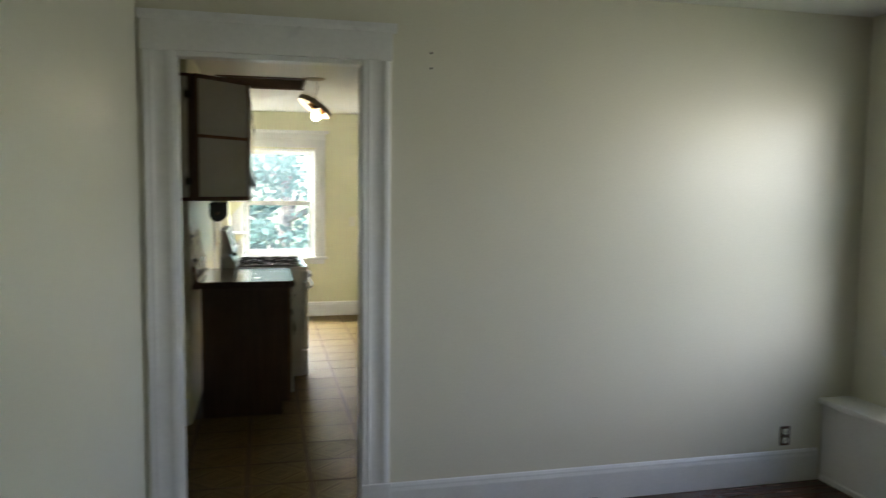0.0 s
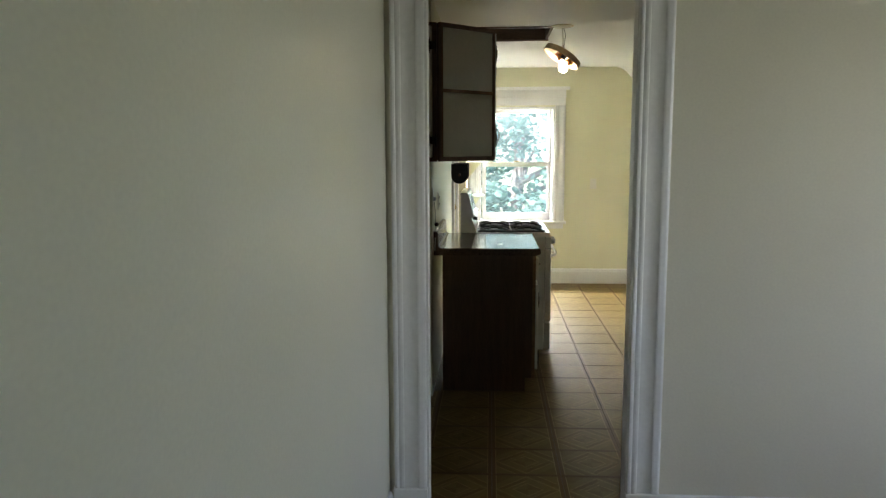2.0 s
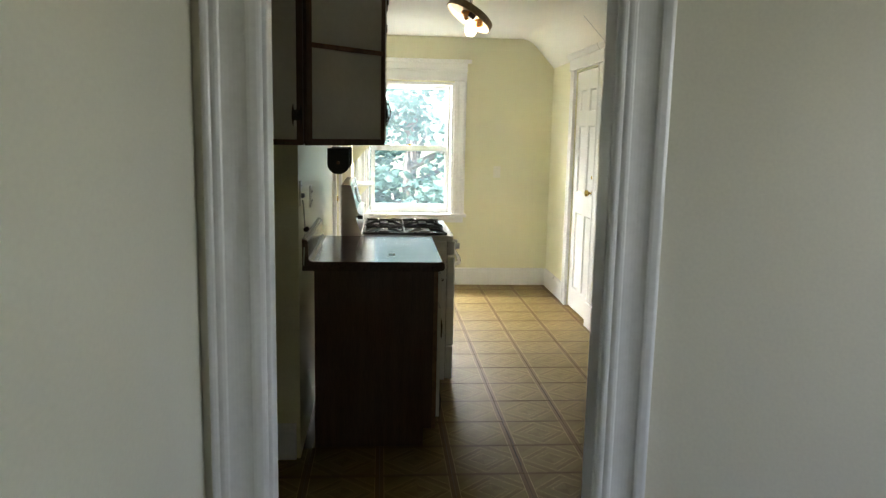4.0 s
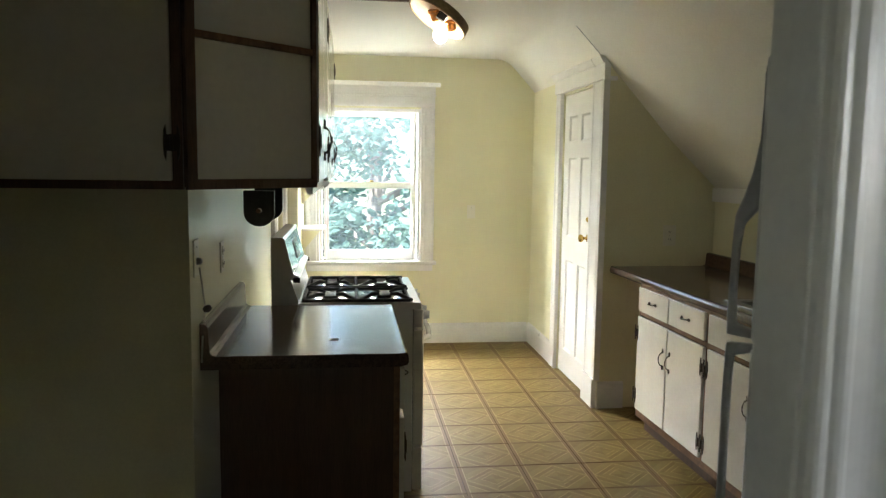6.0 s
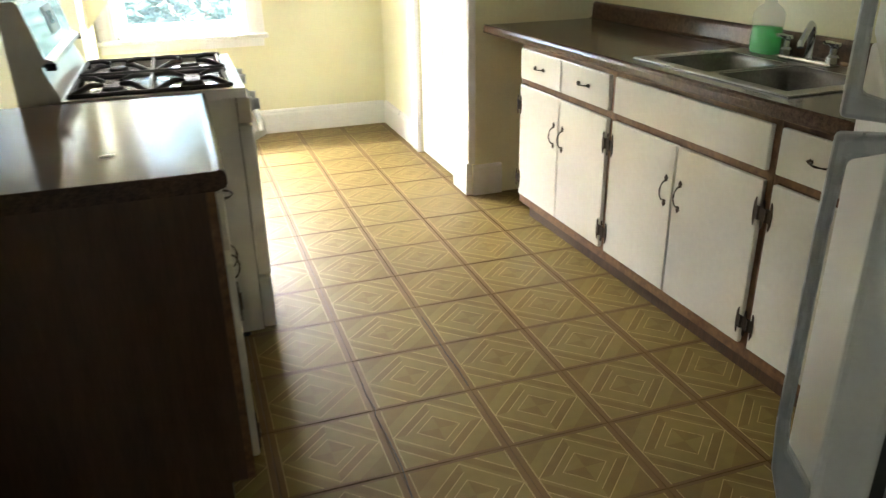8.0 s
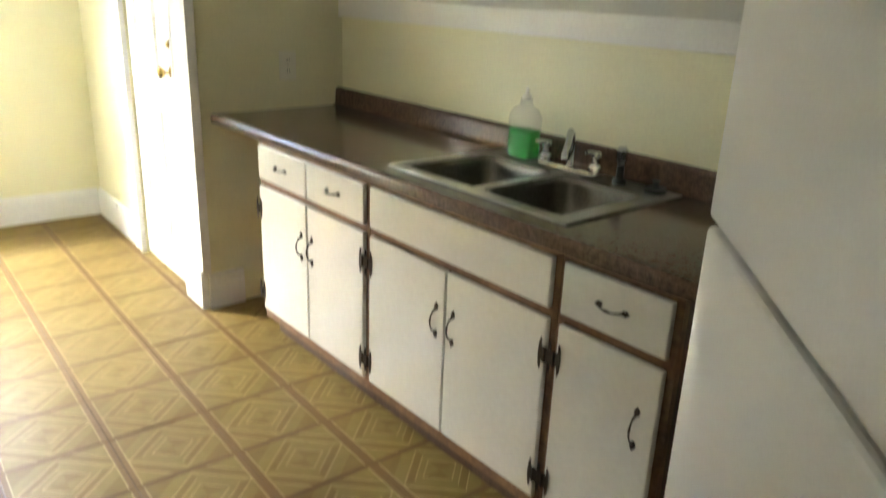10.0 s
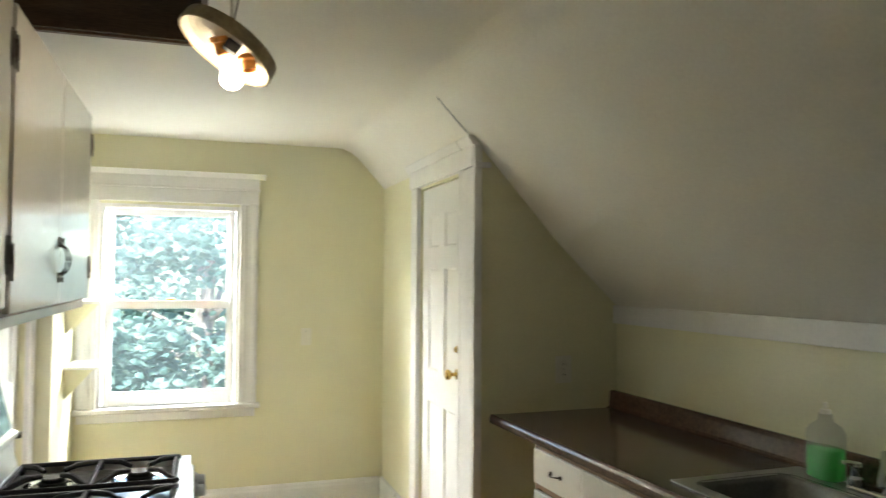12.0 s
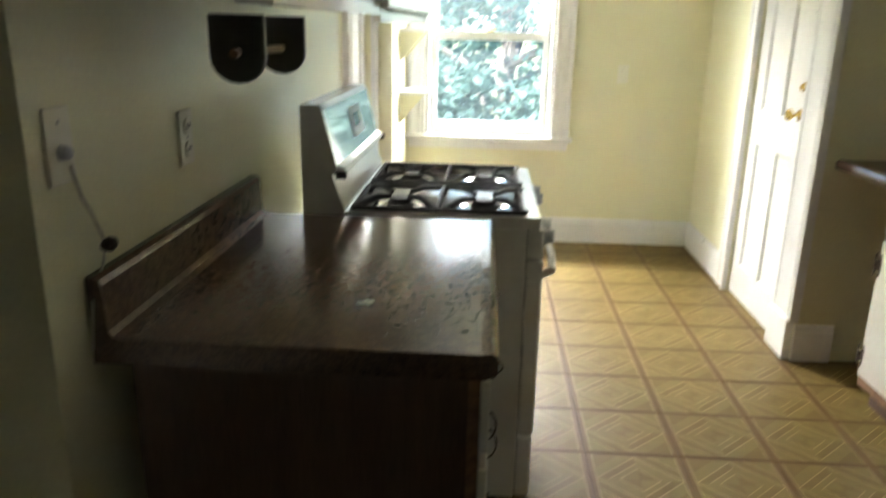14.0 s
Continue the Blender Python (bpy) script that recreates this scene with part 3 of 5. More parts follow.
bm = bmesh.new()
prism(bm, [(CLOSET_X, 2.16), (CLOSET_X - 0.04, 2.16), (CLOSET_X - 0.06, 2.195), (CLOSET_X - 0.06, 2.203), (CLOSET_X - 0.02, 2.203)], "y", CLOSET_Y - 0.02, 5.76)
world_part("crown", bm, M_TRIM, closet_frame)
bm = bmesh.new()
box(bm, CLOSET_X - 0.03, CLOSET_X + 0.055, CLOSET_Y - 0.022, CLOSET_Y, 2.055, 2.08)
world_part("cap_moulding", soften(bm, 0.004), M_TRIM, closet_frame)
bm = bmesh.new()
box(bm, CLOSET_X - 0.03, CLOSET_X + 0.012, CLOSET_Y - 0.016, CLOSET_Y + 0.006, 0.18, 2.16)
world_part("corner_bead", soften(bm, 0.004), M_TRIM, closet_frame)

door_2 = panel_door("door_2", "white panelled door in the wall past the stove", 0.66, 2.02, (LEFT - 0.03, 4.935, 0.008), 90)
door_hardware(door_2, 0.06, 0.98, 1.12)
side_frame = thing("door_frame_3", "white fluted door casing past the stove", "door frame", kind="structure", at=(LEFT, 5.26, 0))
for y0 in (4.8, 5.605):
    bm = bmesh.new()
    prism(bm, [(LEFT + p[1], y0 + p[0]) for p in casing_profile(0.128, 0.028)], "z", 0, 2.05)
    world_part("casing", bm, M_TRIM, side_frame)
bm = bmesh.new()
box(bm, LEFT, LEFT + 0.034, 4.79, 5.738, 2.052, 2.2)
world_part("header", soften(bm, 0.003), M_TRIM, side_frame)

# ---- cabinets ----
def pull_handle(parent, m, length=0.11):
    """A bowed iron pull with spear-shaped ends; local z along it, -y out of the door."""
    bm = bmesh.new()
    h = length / 2
    pts, rad = [], []
    for i in range(11):
        s = -1 + i / 5
        pts.append(m @ Vector((0, -0.004 - 0.021 * max(0.0, 1 - s * s) ** 0.6, s * h * 0.72)))
        rad.append(0.0028 + 0.0008 * math.cos(s * 6))
    tube(bm, pts, rad, 7)
    for s in (-1, 1):
        outline = [(0, h * 0.62), (0.008, h * 0.72), (0.0045, h * 0.8), (0.009, h * 0.88), (0, h * 1.12), (-0.009, h * 0.88), (-0.0045, h * 0.8), (-0.008, h * 0.72)]
        lo = [bm.verts.new(m @ Vector((x, 0, s * z))) for x, z in outline]
        hi = [bm.verts.new(m @ Vector((x * 0.8, -0.005, s * z))) for x, z in outline]
        bm.faces.new(lo), bm.faces.new(hi)
        for i in range(8):
            bm.faces.new((lo[i], lo[(i + 1) % 8], hi[(i + 1) % 8], hi[i]))
    return part("handle", bm, M_IRONWARE, parent, "dark antique iron pull handle")


def hinge(parent, m):
    """A surface hinge with a pointed leaf on each side of the knuckle."""
    bm = bmesh.new()
    for s in (-1, 1):
        outline = [(s * 0.003, -0.02), (s * 0.012, -0.02), (s * 0.014, -0.045), (s * 0.019, -0.03), (s * 0.021, 0), (s * 0.019, 0.03), (s * 0.014, 0.045), (s * 0.012, 0.02), (s * 0.003, 0.02)]
        lo = [bm.verts.new(m @ Vector((x, 0, z))) for x, z in outline]
        hi = [bm.verts.new(m @ Vector((x, -0.004, z))) for x, z in outline]
        bm.faces.new(lo), bm.faces.new(hi)
        for i in range(9):
            bm.faces.new((lo[i], lo[(i + 1) % 9], hi[(i + 1) % 9], hi[i]))
    tube(bm, [m @ Vector((0, -0.004, z)) for z in (-0.021, 0, 0.021)], 0.0045, 7)
    return part("hinge", bm, M_IRONWARE, parent)


def slab(name, x0, x1, z0, z1, parent, y0=-0.018, mat=None):
    bm = bmesh.new()
    box(bm, x0, x1, y0, 0, z0, z1)
    return part(name, soften(bm, 0.004), mat or M_CABPAINT, parent)


def base_unit(label, at, turn, width, doors, drawers, height=0.872, depth=0.58, group="base cabinets", end=False, foot=0.09, low=0.0, false_front=False):
    """A base cabinet: local x along its front, front face frame at y = 0 facing -y."""
    c = thing("base_cabinet", label, "cabinet", group)
    solid("carcass", M_ENDPANEL if end else M_BROWN, (0, width, 0.02, depth, foot, low or height), parent=c)
    solid("plinth", M_ENDPANEL, (0.0, width, 0.06, depth, 0, foot), parent=c, label="dark recessed toe kick")
    st = 0.022
    split = height - 0.165
    bm = bmesh.new()
    for b in ((0, st, 0, 0.02, foot, height), (width - st, width, 0, 0.02, foot, height), (st, width - st, 0, 0.02, height - 0.022, height),
              (st, width - st, 0, 0.02, split - 0.018, split + 0.004), (st, width - st, 0, 0.02, foot, foot + 0.045)):
        box(bm, *b)
    part("face_frame", bm, M_EDGEWOOD, c, "worn brown wooden face frame")
    xs = [st + (width - 2 * st) * i / doors for i in range(doors + 1)]
    for i in range(doors):
        g = 0.004
        a, b = xs[i] + (g if i else -0.004), xs[i + 1] - (g if i < doors - 1 else -0.004)
        d = slab("door", a, b, foot + 0.05, split - 0.022, c)
        hx = a + 0.035 if (doors > 1 and i == 1) else b - 0.035
        if doors == 1:
            hx = b - 0.05
        pull_handle(d, pose(hx, -0.018, split - 0.19), 0.105)
        edge = (b if i == doors - 1 and doors > 1 else a) if doors > 1 else a
        for z in (foot + 0.13, split - 0.12):
            hinge(d, pose(edge + (0.003 if edge == b else -0.003), -0.018, z))
    if false_front:
        slab("false_drawer_front", st - 0.004, width - st + 0.004, split + 0.008, height - 0.02, c)
    else:
        for i in range(drawers):
            a, b = xs[i * doors // drawers] + (0.004 if i else -0.004), xs[(i + 1) * doors // drawers] - (0.004 if i < drawers - 1 else -0.004)
            d = slab("drawer_front", a, b, split + 0.008, height - 0.02, c)
            pull_handle(d, pose((a + b) / 2, -0.018, (split + height) / 2 - 0.005, 0, 90, 0), 0.09)
    c.matrix_world = pose(*at, 0, 0, turn)
    return c


# sink side: fronts face -x, local x runs from far to near
FRONT_R = 1.548
SINK_SIDE = []
SINK_SIDE.append(base_unit("white double-door base cabinet with two drawers, brown frame", (FRONT_R, 4.262, 0), -90, 0.79, 2, 2))
SINK_SIDE.append(base_unit("white sink base cabinet with a wide false drawer", (FRONT_R, 3.47, 0), -90, 0.835, 2, 1, false_front=True, low=0.7))
SINK_SIDE.append(base_unit("narrow white base cabinet with drawer beside the refrigerator", (FRONT_R, 2.632, 0), -90, 0.345, 1, 1))
# stove side: front faces +x, dark end panel towards the doorway
base_unit("base cabinet with dark brown end panel beside the stove", (0.052, 2.60, 0), 90, 0.84, 2, 2, end=True, group="")

CT = 0.915


def counter_profile(front, back, sign, up=0.104):
    """Rolled front edge, flat top, coved backsplash: (x, z) outline."""
    w = abs(back - front)
    pts = [(0.02, CT - 0.042), (0.004, CT - 0.038), (0.0, CT - 0.03), (0.0, CT - 0.012), (0.004, CT - 0.002), (0.013, CT + 0.003), (0.028, CT)]
    pts += [(w - 0.05, CT), (w - 0.036, CT + 0.004), (w - 0.029, CT + 0.013), (w - 0.026, CT + up - 0.014), (w - 0.022, CT + up - 0.004), (w - 0.012, CT + up), (w, CT + up), (w, CT - 0.02), (0.05, CT - 0.02), (0.05, CT - 0.042)]
    return [(front + sign * x, z) for x, z in pts]


def holed(bm, x0, x1, y0, y1, hole, z0, z1):
    """A slab in one piece with rectangular openings side by side: hole = (x0, x1, [(y0, y1), ...])."""
    xs = [x0, hole[0], hole[1], x1]
    ys = [y0] + [v for pair in hole[2] for v in pair] + [y1]
    cells = {(i, j) for i in range(3) for j in range(len(ys) - 1)} - {(1, 2 * k + 1) for k in range(len(hole[2]))}
    vt = {}

    def at(i, j, z):
        if (i, j, z) not in vt:
            vt[i, j, z] = bm.verts.new((xs[i], ys[j], z))
        return vt[i, j, z]
    for i, j in cells:
        bm.faces.new([at(i, j, z1), at(i + 1, j, z1), at(i + 1, j + 1, z1), at(i, j + 1, z1)])
        bm.faces.new([at(i, j + 1, z0), at(i + 1, j + 1, z0), at(i + 1, j, z0), at(i, j, z0)])
        for (di, dj), (p, q) in (((-1, 0), ((0, 0), (0, 1))), ((1, 0), ((1, 1), (1, 0))), ((0, -1), ((1, 0), (0, 0))), ((0, 1), ((0, 1), (1, 1)))):
            if (i + di, j + dj) not in cells:
                bm.faces.new([at(i + p[0], j + p[1], z0), at(i + q[0], j + q[1], z0), at(i + q[0], j + q[1], z1), at(i + p[0], j + p[1], z1)])
    return bm


def worktop(label, front, back, sign, y0, y1, hole=None, up=0.104):
    """A worktop of a rolled front edge, a deck and a coved backsplash."""
    c = thing("countertop", label, "countertop", at=((front + back) / 2, (y0 + y1) / 2, CT))
    pr = counter_profile(front, back, sign, up)
    edge_x = front + sign * 0.05
    bm = bmesh.new()
    prism(bm, pr[:7] + [(edge_x, CT), (edge_x, CT - 0.042)], "y", y0, y1)
    world_part("front_edge", bm, M_LAMINATE, c, "rolled laminate front edge")
    bm = bmesh.new()
    deck_end = pr[7][0]
    if hole:
        holed(bm, edge_x, deck_end, y0, y1, (hole[0], hole[1], [hole[2:]]), CT - 0.02, CT)
    else:
        box(bm, min(edge_x, deck_end), max(edge_x, deck_end), y0, y1, CT - 0.02, CT)
    world_part("deck", bm, M_LAMINATE, c)
    bm = bmesh.new()
    prism(bm, [pr[7]] + pr[8:14] + [(pr[13][0], CT - 0.02), (pr[7][0], CT - 0.02)], "y", y0, y1)
    world_part("backsplash", bm, M_LAMINATE, c, "coved laminate backsplash")
    return c


counter_left = worktop("glossy brown mottled laminate worktop with rolled edge", 0.08, LEFT + 0.003, -1, 2.585, 3.442)
bm = bmesh.new()
pr = counter_profile(0.079, LEFT + 0.004, -1)
prism(bm, pr[:14] + [(LEFT + 0.004, CT - 0.044), (0.06, CT - 0.044)], "y", 2.580, 2.5845)
world_part("end_cap", bm, M_LAMINATE, counter_left, "mottled end strip of the worktop")

SX0, SX1, SY0, SY1 = 1.60, 2.115, 2.68, 3.45
counter_right = worktop("long brown mottled laminate worktop with a backsplash", 1.512, KNEE - 0.003, 1, 2.12, CLOSET_Y - 0.02, (SX0 + 0.02, SX1 - 0.02, SY0 + 0.02, SY1 - 0.02), 0.084)

# double sink
sink = thing("kitchen_sink", "double-bowl stainless steel sink set in the worktop", "sink", at=((SX0 + SX1) / 2, (SY0 + SY1) / 2, CT))
bowls = [(1.645, 2.0, 2.735, 3.045), (1.645, 2.0, 3.085, 3.395)]
bm = bmesh.new()
zt = CT + 0.006
holed(bm, SX0, SX1, SY0, SY1, (1.645, 2.0, [(2.735, 3.045), (3.085, 3.395)]), CT + 0.001, zt)
world_part("rim", bm, M_STEEL, sink, "dull steel sink rim")


def rounded(x0, x1, y0, y1, r, k=5):
    out = []
    for cx, cy, a0 in ((x1 - r, y1 - r, 0), (x0 + r, y1 - r, 90), (x0 + r, y0 + r, 180), (x1 - r, y0 + r, 270)):
        for i in range(k + 1):
            a = radians(a0 + 90 * i / k)
            out.append((cx + r * math.cos(a), cy + r * math.sin(a)))
    return out


for x0, x1, y0, y1 in bowls:
    bm = bmesh.new()
    rings = []
    for inset, z, r in ((-0.012, zt + 0.001, 0.06), (0.0, zt - 0.002, 0.055), (0.006, zt - 0.02, 0.05), (0.02, zt - 0.14, 0.05), (0.05, zt - 0.165, 0.05), (0.12, zt - 0.17, 0.03)):
        rings.append([bm.verts.new((x, y, z)) for x, y in rounded(x0 + inset, x1 - inset, y0 + inset, y1 - inset, r)])
    for a, b in zip(rings, rings[1:]):
        for i in range(len(a)):
            bm.faces.new((a[i], a[(i + 1) % len(a)], b[(i + 1) % len(a)], b[i]))
    bm.faces.new(rings[-1])
    bowl = world_part("bowl", bm, M_BASIN, sink, "steel sink bowl, darker than the rim")
    for f in bowl.data.polygons:
        f.use_smooth = True
    bm = bmesh.new()
    lathe(bm, [(0.042, 0), (0.042, 0.003), (0.03, 0.004), (0.006, 0.006)], pose((x0 + x1) / 2, (y0 + y1) / 2, zt - 0.17), 16)
    world_part("drain", bm, M_STEEL, sink)

faucet = thing("faucet", "chrome two-handle kitchen faucet on the sink deck", "faucet", at=(2.06, 3.07, zt))
bm = bmesh.new()
box(bm, 2.03, 2.085, 2.95, 3.19, zt, zt + 0.018)
world_part("deck_plate", soften(bm, 0.008), M_CHROME, faucet)
for y in (2.965, 3.175):
    bm = bmesh.new()
    lathe(bm, [(0.024, 0), (0.022, 0.02), (0.015, 0.028), (0.014, 0.05), (0.019, 0.056), (0.016, 0.066)], pose(2.057, y, zt + 0.015), 14)
    h = world_part("handle_base", bm, M_CHROME, faucet)
    bm = bmesh.new()
    tube(bm, [(2.057, y, zt + 0.07), (2.035, y, zt + 0.082), (2.0, y - 0.005, zt + 0.088)], [0.011, 0.008, 0.006], 8)
    world_part("lever", bm, M_CHROME, faucet)
bm = bmesh.new()
tube(bm, [(2.057, 3.07, zt + 0.01), (2.057, 3.07, zt + 0.09), (2.05, 3.066, zt + 0.125), (2.025, 3.05, zt + 0.135), (1.97, 3.01, zt + 0.118), (1.905, 2.965, zt + 0.092), (1.9, 2.96, zt + 0.078)], [0.017, 0.014, 0.012, 0.0115, 0.011, 0.011, 0.0115], 12)
world_part("spout", bm, M_CHROME, faucet, "chrome swing spout")
sprayer = thing("sink_sprayer", "chrome and black side sprayer on the sink deck", "sprayer", at=(2.06, 2.87, zt))
bm = bmesh.new()
lathe(bm, [(0.022, 0), (0.02, 0.012), (0.012, 0.02), (0.011, 0.06)], pose(2.06, 2.87, zt), 14)
world_part("base", bm, M_BLACK, sprayer)
bm = bmesh.new()
lathe(bm, [(0.011, 0.06), (0.017, 0.075), (0.018, 0.105), (0.012, 0.115)], pose(2.06, 2.87, zt), 14)
world_part("head", bm, M_CHROME, sprayer)
stopper = thing("sink_stopper", "black rubber sink stopper with steel rim", "sink stopper", at=(2.07, 2.745, zt))
bm = bmesh.new()
lathe(bm, [(0.032, 0), (0.035, 0.008), (0.03, 0.014), (0.008, 0.016), (0.008, 0.03), (0.012, 0.035)], pose(2.07, 2.745, zt), 16)
world_part("disc", bm, M_BLACK, stopper)

soap = thing("soap_bottle", "clear plastic bottle half full of green dish soap", "bottle", at=(2.075, 3.30, zt))
prof = [(0.037, 0), (0.041, 0.006), (0.041, 0.05), (0.0395, 0.09), (0.041, 0.125), (0.04, 0.148), (0.032, 0.166), (0.016, 0.182), (0.014, 0.205)]


def oval(profile, sx, sy, m, seg=20):
    bm = bmesh.new()
    lathe(bm, profile, m @ Matrix.Diagonal((sx, sy, 1, 1)), seg)
    if sy > 1:
        # push the round section towards a rounded rectangle
        for v in bm.verts:
            a = math.atan2(v.co.y / sy, v.co.x / sx)
            k = (abs(math.cos(a)) ** 4 + abs(math.sin(a)) ** 4) ** -0.25
            v.co.x, v.co.y = v.co.x * (1 + (k - 1) * 0.8), v.co.y * (1 + (k - 1) * 0.8)
    return bm


part("bottle_shell", oval(prof, 0.95, 1.5, Matrix()), M_BOTTLE, soap, smooth=True)
part("soap", oval([(r * 0.95, z + 0.002) for r, z in prof[:4]] + [(0.0365, 0.1)], 0.95, 1.5, Matrix()), M_SOAP, soap, "bright green liquid soap", smooth=True)
part("cap", oval([(0.016, 0.203), (0.016, 0.216), (0.007, 0.219), (0.006, 0.238), (0.003, 0.24)], 1, 1, Matrix()), M_PLATE, soap, "pale push-pull cap")

for ob in SINK_SIDE + [counter_right, sink, faucet, sprayer, stopper, soap]:
    bpy.context.view_layer.update()
    swing(ob, FRONT_R, 4.262)

# ---- upper cabinets ----
UB, UT = 1.462, 2.2
FRONT_L = -0.22


def upper_unit(label, y0, y1, bottom):
    """A wall cabinet with two doors; front faces +x."""
    c = thing("wall_cabinet", label, "cabinet", "wall cabinets over the stove side")
    w = y1 - y0
    solid("carcass", M_CABPAINT, (0, w, 0.02, -LEFT + FRONT_L - 0.004, bottom + 0.012, UT), parent=c)
    bm = bmesh.new()
    st = 0.024
    for b in ((0, st, 0, 0.02, bottom, UT), (w - st, w, 0, 0.02, bottom, UT), (st, w - st, 0, 0.02, UT - 0.03, UT), (st, w - st, 0, 0.02, bottom, bottom + 0.03)):
        box(bm, *b)
    part("face_frame", bm, M_BROWN, c, "dark brown face frame")
    solid("light_rail", M_CABPAINT, (0.0, w, 0.001, 0.02, bottom - 0.028, bottom - 0.001), parent=c)
    for i in range(2):
        a, b = (st - 0.008, w / 2 - 0.003) if i == 0 else (w / 2 + 0.003, w - st + 0.008)
        d = slab("door", a, b, bottom + 0.008, UT - 0.012, c)
        pull_handle(d, pose(b - 0.03 if i == 0 else a + 0.03, -0.018, bottom + 0.147), 0.128)
        e = a if i == 0 else b
        for z in (bottom + 0.13, UT - 0.13):
            hinge(d, pose(e + (-0.003 if i == 0 else 0.003), -0.018, z))
    c.matrix_world = pose(FRONT_L, y0, 0, 0, 0, 90)
    return c


upper_unit("cream two-door wall cabinet above the worktop", 2.452, 3.392, UB)
upper_unit("cream two-door wall cabinet above the stove", 3.396, 4.765, UB - 0.016)

# corner cabinet with an angled two-panel end
corner = thing("corner_cabinet", "cream wall cabinet turning the corner at an angle", "cabinet", at=(-0.36, 2.3, 1.8))
A, B = Vector((-0.515, 2.15)), Vector((-0.219, 2.448))
bm = bmesh.new()
prism(bm, [(A.x, A.y + 0.014), (B.x - 0.012, B.y), (LEFT + 0.003, 2.449), (LEFT + 0.003, 2.477), (A.x - 0.08, 2.477), (A.x - 0.08, A.y + 0.014)], "z", UB, UT)
world_part("carcass", bm, M_ENDPANEL, corner)
dirv = (B - A).normalized()
nor = Vector((dirv.y, -dirv.x))
L = (B - A).length


def angled(name, s0, s1, z0, z1, out, mat, label=""):
    bm = bmesh.new()
    p = [A + dirv * s0, A + dirv * s1]
    q = [p[1] + nor * out, p[0] + nor * out]
    prism(bm, [(v.x, v.y) for v in p + q], "z", z0, z1)
    return world_part(name, bm, mat, corner, label)


angled("lower_panel", 0.02, L - 0.012, UB + 0.02, 1.833, 0.004, M_CABPAINT)
angled("upper_panel", 0.02, L - 0.012, 1.853, UT - 0.02, 0.004, M_CABPAINT)
angled("divider_strip", 0.0, L, 1.834, 1.852, 0.012, M_EDGEWOOD, "brown wooden divider strip")
angled("bottom_strip", 0.0, L, UB - 0.006, UB + 0.019, 0.012, M_BROWN)
angled("top_strip", 0.0, L, UT - 0.019, UT + 0.004, 0.012, M_BROWN)
angled("near_stile", -0.008, 0.019, UB - 0.006, UT, 0.014, M_BROWN)
angled("far_stile", L - 0.011, L + 0.004, UB - 0.006, UT, 0.012, M_BROWN)

end_cab = thing("wall_cabinet", "cream wall cabinet with brown frame facing the doorway", "cabinet", at=(-0.9, 2.3, 1.8))
bm = bmesh.new()
box(bm, -1.50, A.x - 0.083, 2.17, 2.477, UB, UT)
world_part("carcass", bm, M_ENDPANEL, end_cab)
bm = bmesh.new()
for b in ((-1.50, A.x - 0.012, 2.15, 2.17, UB - 0.006, UB + 0.022), (-1.50, A.x - 0.012, 2.15, 2.17, UT - 0.022, UT + 0.004), (A.x - 0.034, A.x - 0.012, 2.15, 2.17, UB + 0.022, UT - 0.022), (-1.50, -1.47, 2.15, 2.17, UB + 0.022, UT - 0.022)):
    box(bm, *b)
world_part("face_frame", bm, M_BROWN, end_cab, "dark brown face frame")
bm = bmesh.new()
box(bm, -1.47, A.x - 0.036, 2.132, 2.15, UB + 0.016, UT - 0.016)
ed = world_part("door", soften(bm, 0.004), M_CABPAINT, end_cab)
for z in (UB + 0.11, UT - 0.12):
    hinge(ed, pose(A.x - 0.033 + 0.9, 2.132 - 2.3, z - 1.8))

# paper towel holder
holder = thing("paper_towel_holder", "empty black paper towel holder under the wall cabinet", "towel holder", at=(-0.43, 3.1, 1.44))
for y in (2.95, 3.27):
    bm = bmesh.new()
    o = [(-0.055, 0.0), (0.055, 0.0), (0.055, -0.08)] + [(0.055 * math.cos(a), -0.08 - 0.05 * math.sin(a)) for a in [math.pi * k / 10 for k in range(1, 10)]] + [(-0.055, -0.08)]
    prism(bm, [(x - 0.436, z + 1.427) for x, z in o], "y", y, y + 0.014)
    world_part("bracket", soften(bm, 0.003), M_BLACK, holder)
bm = bmesh.new()
tube(bm, [(-0.436, 2.93, 1.355), (-0.436, 3.3, 1.355)], 0.009, 10)
world_part("rod", bm, M_ENDPANEL, holder, "brown wooden rod")

# ---- stove ----
stove = thing("gas_stove", "white four-burner gas stove with black grates", "stove", at=(-0.14, 3.855, 0))
SY_0, SY_1, SXF, SXB = 3.475, 4.232, 0.205, -0.455
bm = bmesh.new()
box(bm, SXB, SXF - 0.035, SY_0, SY_1, 0.035, 0.885)
world_part("body", soften(bm, 0.004), M_ENAMEL, stove)
for x in (SXB + 0.06, SXF - 0.1):
    for y in (SY_0 + 0.05, SY_1 - 0.05):
        bm = bmesh.new()
        lathe(bm, [(0.018, 0), (0.018, 0.012), (0.01, 0.014), (0.01, 0.036)], pose(x, y, 0), 10)
        world_part("foot", bm, M_BLACK, stove)
bm = bmesh.new()
W = 0.03
for b in ((SXB + 0.05, -0.33, SY_0, SY_1, 0.885, 0.916), (0.165, SXF, SY_0, SY_1, 0.885, 0.916), (-0.33, 0.165, SY_0, SY_0 + W, 0.885, 0.916), (-0.33, 0.165, SY_1 - W, SY_1, 0.885, 0.916)):
    box(bm, *b)
bmesh.ops.remove_doubles(bm, verts=bm.verts[:], dist=1e-5)
